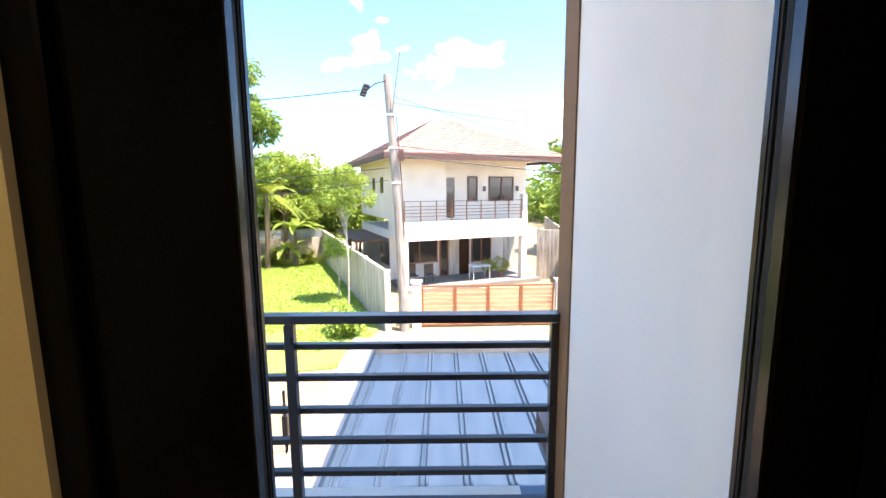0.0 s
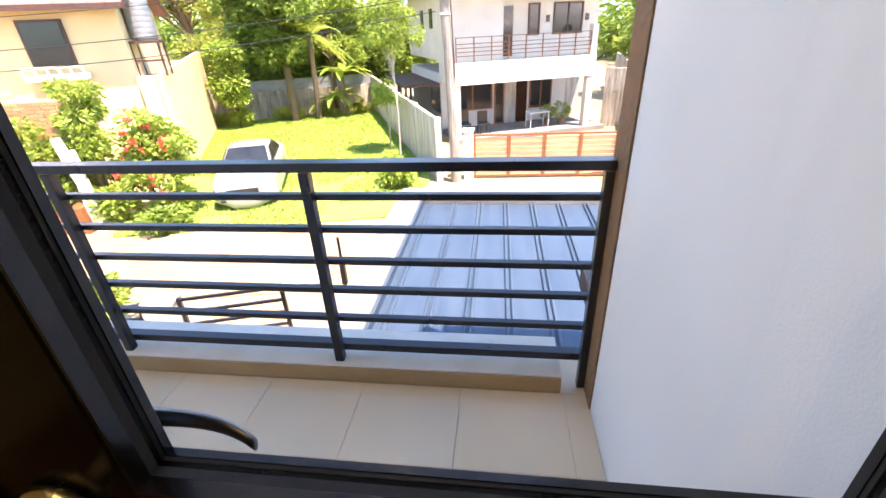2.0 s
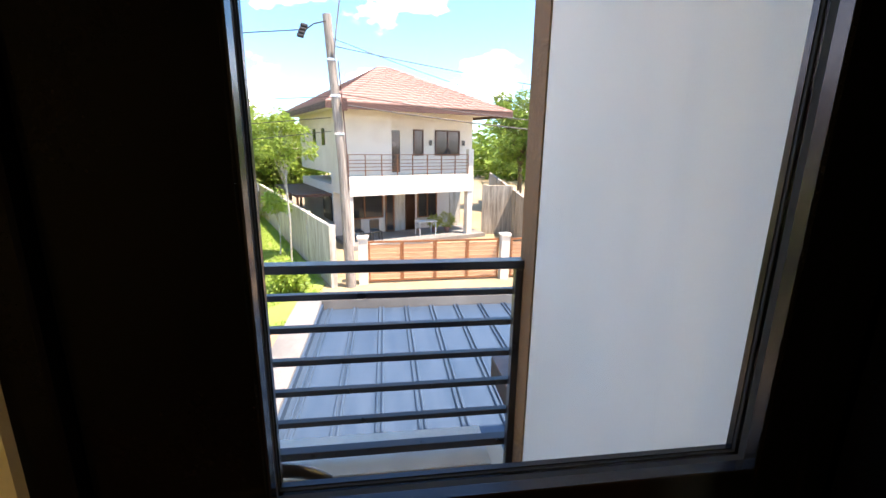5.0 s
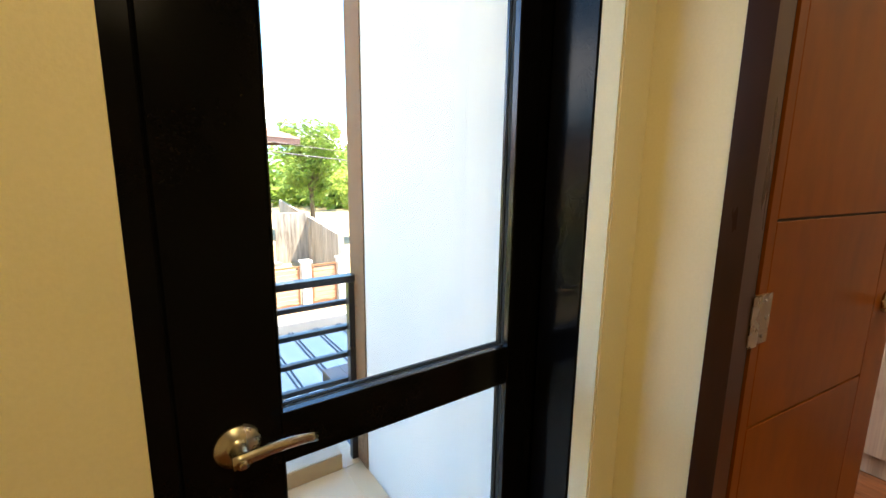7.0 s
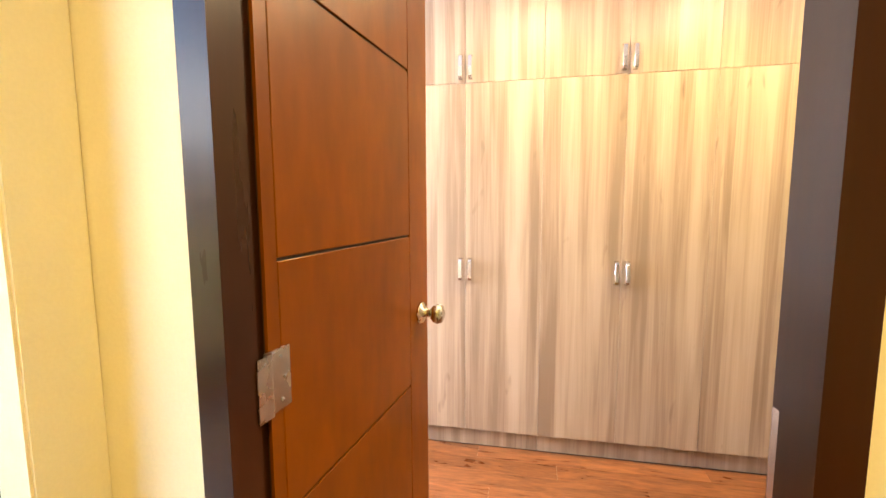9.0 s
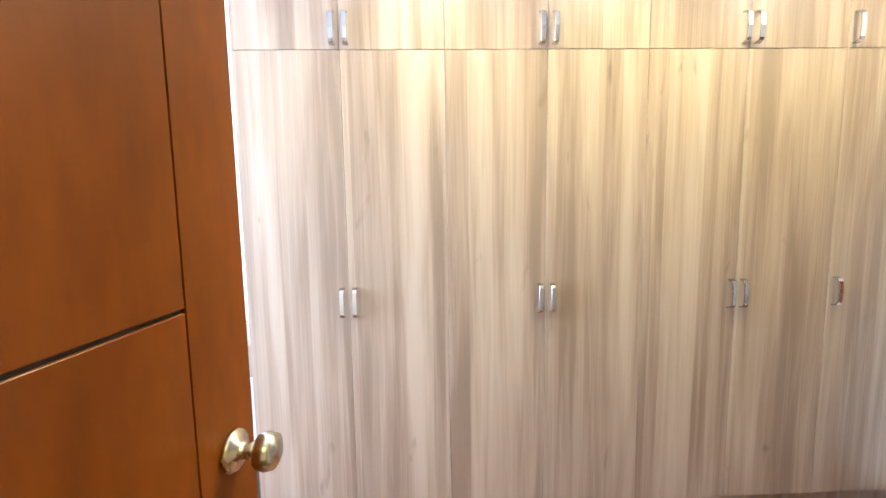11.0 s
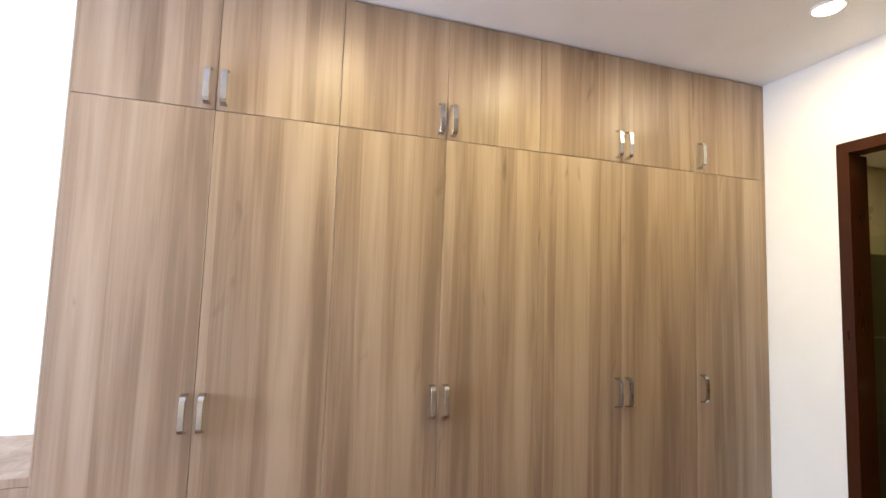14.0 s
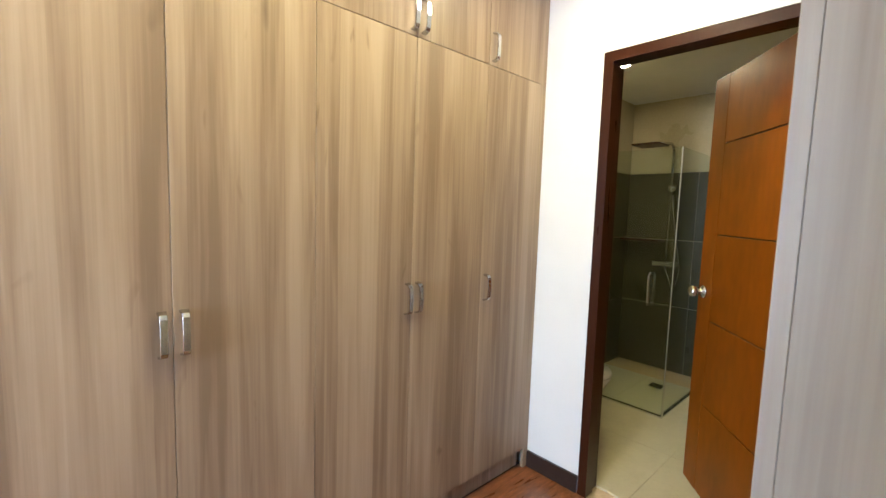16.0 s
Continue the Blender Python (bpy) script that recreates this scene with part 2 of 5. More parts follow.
M_GROOVE = surface("dark_groove", (0.02, 0.007, 0.003, 1), (0.035, 0.012, 0.005, 1), 0.6)
M_OAK = laminate("oak_laminate", ((0.21, 0.145, 0.100, 1), (0.30, 0.217, 0.155, 1), (0.39, 0.297, 0.222, 1), (0.12, 0.073, 0.045, 1)))
M_OAK_EDGE = surface("oak_edge_band", (0.22, 0.15, 0.10, 1), (0.33, 0.24, 0.165, 1), 0.45, stretch=(1, 1, 0.05), scale=40)
M_PALE = laminate("pale_oak_laminate", ((0.29, 0.245, 0.21, 1), (0.38, 0.335, 0.295, 1), (0.46, 0.41, 0.365, 1), (0.26, 0.215, 0.18, 1)))
M_PLANK = surface("red_brown_floor_plank", (0.085, 0.024, 0.008, 1), (0.29, 0.108, 0.042, 1), 0.30, scale=5, stretch=(5, 0.6, 5), fine=26, bump=0.12, spread=0.16, coat=0.15, detail=8, distortion=1.6)
M_BASE = surface("dark_baseboard", (0.018, 0.010, 0.008, 1), (0.032, 0.018, 0.014, 1), 0.35, scale=8)
M_TILE = surface("beige_floor_tile", lin(218, 192, 158), lin(230, 206, 174), 0.32, scale=3, fine=50, bump=0.03, spread=0.03)
M_GROUT = surface("beige_grout", lin(188, 164, 132), lin(202, 178, 148), 0.9, scale=30)
M_CURB = surface("tan_curb_tile", lin(158, 126, 88), lin(180, 148, 108), 0.45, scale=5)
M_CURBTOP = surface("white_curb_render", lin(205, 198, 186), lin(226, 220, 210), 0.8, scale=9)
M_OUTWALL = surface("white_exterior_render", lin(222, 220, 216), lin(236, 234, 231), 0.75, scale=2.0, fine=240, bump=0.12)
M_GRANITE = surface("brown_granite_render", lin(84, 58, 38), lin(164, 122, 86), 0.8, scale=60, fine=220, bump=0.5)
M_RAIL = surface("black_painted_steel", (0.008, 0.008, 0.012, 1), (0.018, 0.018, 0.024, 1), 0.3, 0.0, scale=14, fine=200, bump=0.05)
M_ROOF = surface("blue_painted_roof_sheet", (0.030, 0.056, 0.090, 1), (0.056, 0.090, 0.132, 1), 0.40, 0.1, scale=1.6, stretch=(5, 0.5, 1), fine=40, bump=0.05, rvar=0.16)
M_CONC = surface("weathered_concrete", lin(100, 97, 92), lin(146, 141, 134), 0.9, scale=1.4, fine=40, bump=0.25)
M_STAIN = surface("stained_white_concrete_fence", lin(132, 126, 114), lin(206, 200, 186), 0.9, scale=2.2, stretch=(3, 3, 0.4), fine=18, bump=0.3, detail=8)
M_WHITE = surface("white_house_paint", lin(196, 190, 178), lin(216, 210, 198), 0.8, scale=1.2, fine=60, bump=0.08)
M_CREAM = surface("yellow_house_paint", lin(216, 190, 142), lin(230, 206, 160), 0.8, scale=1.2, fine=60, bump=0.08)
# gate slats: their sunlit brightness is put into this paler brown
M_SLAT = surface("sunlit_timber_slat", lin(168, 122, 88), lin(206, 160, 122), 0.7, scale=6, stretch=(0.5, 4, 4), spread=0.1)
M_DARKSTAIN = surface("black_streaked_concrete_wall", lin(92, 82, 70), lin(196, 184, 164), 0.9, scale=2.6, stretch=(3.2, 3.2, 0.35), fine=14, bump=0.3, detail=8)
M_BRICK = surface("orange_clay_brick", lin(170, 122, 84), lin(208, 162, 118), 0.85, scale=5, spread=0.15)
M_SHINGLE = surface("terracotta_roof_tile", lin(132, 98, 86), lin(164, 128, 114), 0.8, scale=4, fine=30, bump=0.2, spread=0.12)
M_REDROOF = surface("maroon_roof_sheet", lin(118, 82, 74), lin(150, 110, 100), 0.6, scale=2)
M_FASCIA = surface("brown_fascia", lin(70, 46, 38), lin(92, 62, 52), 0.6, scale=5)
M_DARKWIN = surface("dark_window_glass", (0.012, 0.014, 0.016, 1), (0.03, 0.034, 0.038, 1), 0.08, scale=2, bump=0)
M_BROWNWOOD = surface("brown_stained_timber", lin(112, 66, 36), lin(150, 96, 58), 0.6, scale=6, stretch=(0.5, 4, 4), spread=0.1)
M_GROUND = surface("dry_soil", lin(134, 116, 86), lin(166, 146, 112), 0.95, scale=0.5, fine=6, bump=0.3)
M_ROAD = surface("sandy_concrete_road", lin(136, 114, 86), lin(164, 140, 108), 0.95, scale=0.6, fine=9, bump=0.2)
M_LAWN = surface("lawn_soil", (0.15, 0.21, 0.035, 1), (0.27, 0.31, 0.07, 1), 0.95, scale=0.6, fine=8, bump=0.4)
M_GRASS = leaf_mat("grass_blades", (0.18, 0.31, 0.03, 1), (0.36, 0.49, 0.065, 1))
M_LEAF = leaf_mat("mango_leaves", (0.10, 0.18, 0.02, 1), (0.30, 0.42, 0.07, 1))
M_LEAF2 = leaf_mat("light_green_leaves", (0.18, 0.28, 0.03, 1), (0.42, 0.52, 0.10, 1))
M_LEAF3 = leaf_mat("yellow_green_leaves", (0.20, 0.24, 0.03, 1), (0.42, 0.46, 0.09, 1))
M_BARK = surface("grey_brown_bark", lin(78, 64, 50), lin(128, 108, 86), 0.95, scale=6, stretch=(2, 2, 0.5), bump=0.5)
M_POLE = surface("weathered_timber_pole", lin(84, 76, 68), lin(182, 172, 160), 0.95, scale=6, stretch=(5, 5, 0.22), fine=26, bump=0.6, detail=9)
M_SILVER = surface("silver_car_paint", (0.38, 0.36, 0.32, 1), (0.45, 0.43, 0.385, 1), 0.28, 0.3, scale=2, coat=0.6, bump=0)
M_TYRE = surface("black_rubber", (0.012, 0.012, 0.012, 1), (0.025, 0.025, 0.025, 1), 0.8)
M_TANK = surface("dull_weathered_steel", (0.22, 0.23, 0.24, 1), (0.34, 0.35, 0.36, 1), 0.5, 0.5, scale=3, bump=0.05)
M_STEEL = surface("stainless_steel", (0.62, 0.64, 0.66, 1), (0.75, 0.77, 0.79, 1), 0.25, 1.0, scale=3)
M_WIRE = surface("black_cable", (0.012, 0.012, 0.013, 1), (0.02, 0.02, 0.022, 1), 0.6)
M_RED = leaf_mat("red_petals", (0.60, 0.06, 0.035, 1), (0.8, 0.16, 0.09, 1))
M_PORCELAIN = surface("white_porcelain", (0.78, 0.78, 0.76, 1), (0.84, 0.84, 0.82, 1), 0.1, coat=0.5, bump=0)
M_BATHTILE = surface("grey_green_bath_tile", lin(62, 60, 46), lin(80, 77, 60), 0.3, scale=4, spread=0.05)
M_BATHWALL = surface("beige_bath_wall_tile", lin(176, 166, 136), lin(192, 182, 152), 0.3, scale=3, spread=0.03)
M_BATHFLOOR = surface("sand_bath_floor_tile", lin(178, 170, 146), lin(190, 182, 158), 0.4, scale=8, spread=0.03)
M_LAMP = glow("lit_lamp_diffuser", (1.0, 0.82, 0.5, 1), 30)
M_PLASTIC = surface("ivory_switch_plastic", lin(222, 216, 196), lin(230, 224, 206), 0.4, bump=0)
M_GREY = surface("grey_corrugated_sheet", lin(120, 124, 128), lin(160, 164, 168), 0.5, 0.4, scale=2)

# ---------------------------------------------------------------- mesh helpers


def box(bm, x0, x1, y0, y1, z0, z1, m=None):
    vs = [bm.verts.new((x, y, z)) for x in (x0, x1) for y in (y0, y1) for z in (z0, z1)]
    if m is not None:
        for v in vs:
            v.co = m @ v.co
    q = [(0, 1, 3, 2), (4, 6, 7, 5), (0, 4, 5, 1), (2, 3, 7, 6), (0, 2, 6, 4), (1, 5, 7, 3)]
    fs = [bm.faces.new([vs[i] for i in f]) for f in q]
    return vs, fs


def bevel(bm, w, seg=1):
    bmesh.ops.bevel(bm, geom=list(bm.edges), offset=w, segments=seg, affect="EDGES", clamp_overlap=True)


def tube(bm, pts, r0, r1=None, n=10, caps=True):
    """A round bar along points, tapered from r0 to r1."""
    r1 = r0 if r1 is None else r1
    pts = [Vector(p) for p in pts]
    rings = []
    for i, p in enumerate(pts):
        d = (pts[min(i + 1, len(pts) - 1)] - pts[max(i - 1, 0)]).normalized()
        a = d.cross(Vector((0, 0, 1)) if abs(d.z) < 0.95 else Vector((1, 0, 0))).normalized()
        b = d.cross(a)
        r = r0 + (r1 - r0) * i / max(len(pts) - 1, 1)
        rings.append([bm.verts.new(p + (a * math.cos(k * math.tau / n) + b * math.sin(k * math.tau / n)) * r) for k in range(n)])
    for a, b in zip(rings, rings[1:]):
        for k in range(n):
            bm.faces.new((a[k], a[(k + 1) % n], b[(k + 1) % n], b[k]))
    if caps:
        bm.faces.new(rings[0][::-1])
        bm.faces.new(rings[-1])


def lathe(bm, profile, m, n=20):
    """Turns (radius, height) pairs about the local z axis, then lays them by m."""
    rings = [[bm.verts.new(m @ Vector((r * math.cos(k * math.tau / n), r * math.sin(k * math.tau / n), h))) for k in range(n)] for r, h in profile]
    for a, b in zip(rings, rings[1:]):
        for k in range(n):
            bm.faces.new((a[k], a[(k + 1) % n], b[(k + 1) % n], b[k]))
    bm.faces.new(rings[0][::-1])
    bm.faces.new(rings[-1])


def slab(bm, outline, z0, z1):
    """A flat plate from an outline of (x, y)."""
    lo = [bm.verts.new((x, y, z0)) for x, y in outline]
    hi = [bm.verts.new((x, y, z1)) for x, y in outline]
    bm.faces.new(lo[::-1])
    bm.faces.new(hi)
    n = len(lo)
    for i in range(n):
        bm.faces.new((lo[i], lo[(i + 1) % n], hi[(i + 1) % n], hi[i]))


def mesh_of(name, bm, material, smooth=False):
    bmesh.ops.recalc_face_normals(bm, faces=list(bm.faces))
    me = bpy.data.meshes.new(name)
    bm.to_mesh(me)
    bm.free()
    me.materials.append(material)
    if smooth:
        for p in me.polygons:
            p.use_smooth = True
    return me


def part(name, bm, material, parent, label="", smooth=False):
    ob = new(name, mesh_of(name, bm, material, smooth))
    ob.parent = parent
    if label:
        ob["label"] = label
    return ob


def thing(name, label, category, m=None, group="", kind=""):
    ob = new(name)
    ob.empty_display_size = 0.1
    if m is not None:
        ob.matrix_basis = m
    return tagged(ob, label, category, group, kind)


def solid(name, bm, material, label, category, m=None, group="", kind="", smooth=False):
    ob = new(name, mesh_of(name, bm, material, smooth))
    if m is not None:
        ob.matrix_basis = m
    return tagged(ob, label, category, group, kind)


def structure(name, boxes, material, label, category="wall"):
    bm = bmesh.new()
    for b in boxes:
        box(bm, *b)
    return solid(name, bm, material, label, category, kind="structure")


def pieces(name, mesh, places, parent):
    for m in places:
        ob = new(name, mesh)
        ob.parent = parent
        ob.matrix_basis = m


# ---------------------------------------------------------------- the house walked through
XH = -1.855      # hall side of the wall between hall and bedroom
XB = -1.762      # its bedroom side
YD = 0.43        # inner face of the balcony door frame
JL, JR = 0.05, -0.628   # bedroom door, between the stops
YCR = -2.50      # bedroom side of the bathroom wall
XE = 0.62        # east wall of the bedroom
YN = 2.60       # north wall of the bedroom
DH = 2.10        # door opening height

structure("wall_hall_east", [(XH, XB, -5.0, JR - 0.045, 0, CEIL)], M_WALL, "cream painted wall between hall and bedroom")
structure("wall_hall_lintel", [(XH, XB, JR - 0.045, JL + 0.045, DH + 0.05, CEIL)], M_WALL, "cream painted wall above the bedroom door")
structure("wall_hall_corner", [(XH, XB, JL + 0.045, 0.30, 0, CEIL), (-1.80, XB, 0.30, 0.60, 0, CEIL)], M_WALL, "cream painted wall between bedroom door and balcony")
structure("wall_balcony_side", [(-5.0, -2.735, 0.42, 0.56, 0, CEIL), (-2.735, -1.80, 0.42, 0.56, 2.16, CEIL)], M_WALL, "cream painted wall around the balcony door")
structure("wall_hall_west", [(-4.2, -4.05, -5.0, 0.42, 0, CEIL)], M_WALL, "cream painted hall wall")
structure("wall_hall_south", [(-4.05, XH, -5.15, -5.0, 0, CEIL)], M_WALL, "cream painted hall end wall")
structure("ceiling_hall", [(-4.2, XH + 0.01, -5.15, 0.45, CEIL, CEIL + 0.12)], M_CEIL, "flat white painted hall ceiling", "ceiling")
structure("wall_bedroom_west", [(-1.89, XB, 0.60, 1.60, -3.3, 3.1), (-1.762, -1.35, 1.60, 1.70, -3.3, 3.1), (-1.45, -1.35, 1.70, YN, -3.3, 3.1)], M_OUTWALL, "smooth white rendered wall beside the balcony")
structure("wall_bedroom_east", [(XE, XE + 0.15, -4.9, YN, 0, CEIL)], M_BEDWALL, "white painted bedroom wall behind the wardrobe")
WX0, WX1, WZ0, WZ1 = -1.30, -0.30, 0.85, 2.2
structure("wall_bedroom_north", [(-1.45, WX0, YN, YN + 0.15, 0, CEIL), (WX1, XE + 0.15, YN, YN + 0.15, 0, CEIL),
                                 (WX0, WX1, YN, YN + 0.15, 0, WZ0), (WX0, WX1, YN, YN + 0.15, WZ1, CEIL)], M_BEDWALL, "white painted bedroom wall with a window")
structure("ceiling_bedroom", [(XB + 0.0, XE, YCR, YN, CEIL, CEIL + 0.12)], M_CEIL, "flat white painted bedroom ceiling", "ceiling")
CX0, CX1 = -1.02, -0.355     # bathroom door opening
structure("wall_bathroom", [(XB, CX0 - 0.045, YCR - 0.12, YCR, 0, CEIL), (CX1 + 0.045, XE, YCR - 0.12, YCR, 0, CEIL),
                            (CX0 - 0.045, CX1 + 0.045, YCR - 0.12, YCR, DH + 0.05, CEIL)], M_BEDWALL, "white painted wall around the bathroom door")

win = thing("window_1", "dark framed bedroom window with clear glass", "window", kind="structure")
bm = bmesh.new()
for b in ((WX0, WX1, YN + 0.03, YN + 0.09, WZ0, WZ0 + 0.05), (WX0, WX1, YN + 0.03, YN + 0.09, WZ1 - 0.05, WZ1), (WX0, WX0 + 0.05, YN + 0.03, YN + 0.09, WZ0 + 0.05, WZ1 - 0.05),
          (WX1 - 0.05, WX1, YN + 0.03, YN + 0.09, WZ0 + 0.05, WZ1 - 0.05), (-0.83, -0.77, YN + 0.03, YN + 0.09, WZ0 + 0.05, WZ1 - 0.05)):
    box(bm, *b)
part("window_frame", bm, M_BLACK, win)
for x0, x1 in ((WX0 + 0.05, -0.83), (-0.77, WX1 - 0.05)):
    bm = bmesh.new()
    box(bm, x0, x1, YN + 0.055, YN + 0.061, WZ0 + 0.05, WZ1 - 0.05)
    part("pane", bm, M_GLASS, win).visible_shadow = False

PX = -1.955      # face of the narrow pier beside the balcony door
bm = bmesh.new()
box(bm, PX, XH, 0.256, 0.312, 0.0, CEIL)
box(bm, XH, -1.797, 0.300, 0.312, 0.0, CEIL)
bevel(bm, 0.004, 2)
solid("wall_pier", bm, M_WALL, "narrow cream painted pier beside the balcony door", "wall", kind="structure")
# floors
hall_floor = structure("floor_hall", [(-4.2, XB, -5.15, 0.60, -0.15, -0.012)], M_PLANK, "red-brown wooden plank floor in the hall", "floor")
bed_floor = structure("floor_bedroom", [(XB, XE, YCR, YN, -0.15, -0.012)], M_GROOVE, "red-brown wooden plank floor of the bedroom", "floor")
bath_floor = structure("floor_bathroom", [(-1.25, XE, -4.85, YCR, -0.15, -0.010)], M_GROUT, "sand-coloured tiled bathroom floor", "floor")

# baseboards
structure("baseboard", [(XB, XB + 0.012, JL + 0.05, 1.6, 0, 0.09), (XE - 0.012, XE, 0.42, YN, 0, 0.09), (CX1 + 0.05, 0.0, YCR, YCR + 0.012, 0, 0.09),
                        (-1.35, XE - 0.012, YN - 0.012, YN, 0, 0.09), (XB + 0.56, CX0 - 0.05, YCR, YCR + 0.012, 0, 0.09),
                        (XH - 0.012, XH, JL + 0.055, 0.255, 0, 0.09), (XH - 0.012, XH, -5.0, JR - 0.055, 0, 0.09), (-4.05, -2.75, 0.408, 0.42, 0, 0.09)],
          M_BASE, "dark stained low baseboard", "baseboard")

# ---------------------------------------------------------------- doors


def door_frame(name, label, width, depth, face, stop, m):
    """Jambs and head with a rabbet. Local x along the opening from 0 to width, y into the room."""
    t = thing(name, label, "door frame", m, kind="structure")
    for x0, x1, s in ((-face, 0, 0), (width, width + face, 1)):
        bm = bmesh.new()
        box(bm, x0, x1, 0, stop, 0, DH)
        if s == 0:
            box(bm, x0, x1 - 0.013, stop, depth, 0, DH)
        else:
            box(bm, x0 + 0.013, x1, stop, depth, 0, DH)
        part("jamb", bm, M_FRAME, t)
    bm = bmesh.new()
    box(bm, -face, width + face, 0, stop, DH, DH + face)
    box(bm, -face, width + face, stop, depth, DH + 0.013, DH + face)
    part("head", bm, M_FRAME, t)
    return t


def knob_set(parent, u, z, y_out, y_in):
    """Round knobs on both faces of a leaf; local y is the leaf's thickness."""
    for y, s in ((y_out, -1), (y_in, 1)):
        bm = bmesh.new()
        lathe(bm, [(0.030, 0), (0.033, 0.004), (0.030, 0.010), (0.014, 0.014), (0.011, 0.030), (0.016, 0.036), (0.026, 0.044), (0.029, 0.056), (0.026, 0.068), (0.014, 0.074), (0.004, 0.075)],
              pose(u, y, z) @ pose(0, 0, 0, 90 if s < 0 else -90, 0, 0))
        part("knob", bm, M_NICKEL, parent, "satin nickel round knob", smooth=True)


def panel_door(name, label, w, m, hinge_z):
    """A flush leaf: dark core, veneer fields with narrow grooves between. Hinge at local x=0, hall face at y=0."""
    t = thing(name, label, "door", m)
    bm = bmesh.new()
    box(bm, 0.002, w - 0.002, 0.006, 0.034, 0.008, DH - 0.004)
    part("core", bm, M_GROOVE, t)
    cuts = [0.008, 0.465, 0.895, 1.325, 1.765, DH - 0.004]
    g = 0.0028
    for y0, y1 in ((0.0, 0.006), (0.034, 0.040)):
        bm = bmesh.new()
        box(bm, w - 0.138 + g, w, y0, y1, cuts[0], cuts[-1])
        part("stile_field", bm, M_DOOR, t)
        bm = bmesh.new()
        box(bm, 0, 0.030 - g, y0, y1, cuts[0], cuts[-1])
        part("edge_field", bm, M_DOOR, t)
        for z0, z1 in zip(cuts, cuts[1:]):
            bm = bmesh.new()
            box(bm, 0.030, w - 0.138, y0, y1, z0 + g, z1 - g)
            bevel(bm, 0.0012)
            part("veneer_field", bm, M_DOOR, t)
    bm = bmesh.new()
    box(bm, w - 0.0018, w - 0.0002, 0.0062, 0.0338, 0.008, DH - 0.004)
    part("edge_strip", bm, M_DOOR, t)
    knob_set(t, w - 0.062, 1.09 if w > 0.67 else 1.03, 0.0, 0.040)
    for hz in hinge_z:
        bm = bmesh.new()
        tube(bm, [(-0.006, -0.004, hz - 0.05), (-0.006, -0.004, hz + 0.05)], 0.0065, n=10)
        box(bm, 0.0, 0.045, -0.0035, -0.0005, hz - 0.05, hz + 0.05)
        box(bm, -0.036, -0.007, -0.0105, -0.0085, hz - 0.05, hz + 0.05)
        h = part("hinge", bm, M_NICKEL, t, "satin metal butt hinge")
        bm = bmesh.new()
        for k, dz in enumerate((-0.036, 0.0, 0.036)):
            lathe(bm, [(0.0042, 0), (0.0042, 0.0014), (0.002, 0.002)], pose(0.024 + (0.008 if k == 1 else 0), -0.0035, hz + dz, 90, 0, 0), 8)
        part("screws", bm, M_CHROME, h)
    return t


# bedroom door: frame in the hall wall, leaf swung into the room
door_frame("door_1", "dark brown varnished wooden bedroom door frame", JL - JR, XB - XH + 0.014, 0.045, 0.068, pose(XH - 0.008, JL, 0, 0, 0, -90))
panel_door("bedroom_door", "orange-brown varnished wooden door with horizontal grooves, standing open", 0.705,
           pose(-1.765, JL + 0.003, 0, 0, 0, -7.0), (0.28, 1.135, 1.86))
bm = bmesh.new()
box(bm, -1.785, -1.762, JR - 0.0115, JR - 0.0100, 1.04, 1.16)
bevel(bm, 0.0004)
solid("strike_plate", bm, M_CHROME, "small bright metal strike plate on the door jamb", "strike plate")
# bathroom door: leaf swung into the bathroom
door_frame("door_2", "dark brown varnished wooden bathroom door frame", CX1 - CX0, 0.136, 0.045, 0.07, pose(CX1, YCR + 0.008, 0, 0, 0, 180))
panel_door("bathroom_door", "orange-brown varnished wooden bathroom door, half open", 0.665,
           Matrix.Translation((CX0 - 0.006, YCR - 0.075, 0)) @ pose(0, 0, 0, 0, 0, -51) @ Matrix.Diagonal((1, -1, 1, 1)), (0.28, 1.135, 1.86))

# balcony door: black aluminium, two panes
bd = thing("balcony_door", "black aluminium glazed balcony door with lever handle", "door")
LX0, LX1, GX0, GX1 = -2.70, -1.885, -2.551, -2.034
LY0, LY1 = 0.445, 0.487
DT = 2.10
bm = bmesh.new()
for b in ((LX0, GX0, LY0, LY1, 0.02, DT), (GX1, LX1, LY0, LY1, 0.02, DT)):
    box(bm, *b)
bevel(bm, 0.003)
part("stile", bm, M_BLACK, bd)
bm = bmesh.new()
for b in ((GX0, GX1, LY0 + 0.001, LY1 - 0.001, 0.915, 1.003), (GX0, GX1, LY0 + 0.001, LY1 - 0.001, 0.02, 0.16), (GX0, GX1, LY0 + 0.001, LY1 - 0.001, 1.99, DT)):
    box(bm, *b)
part("rail", bm, M_BLACK, bd)
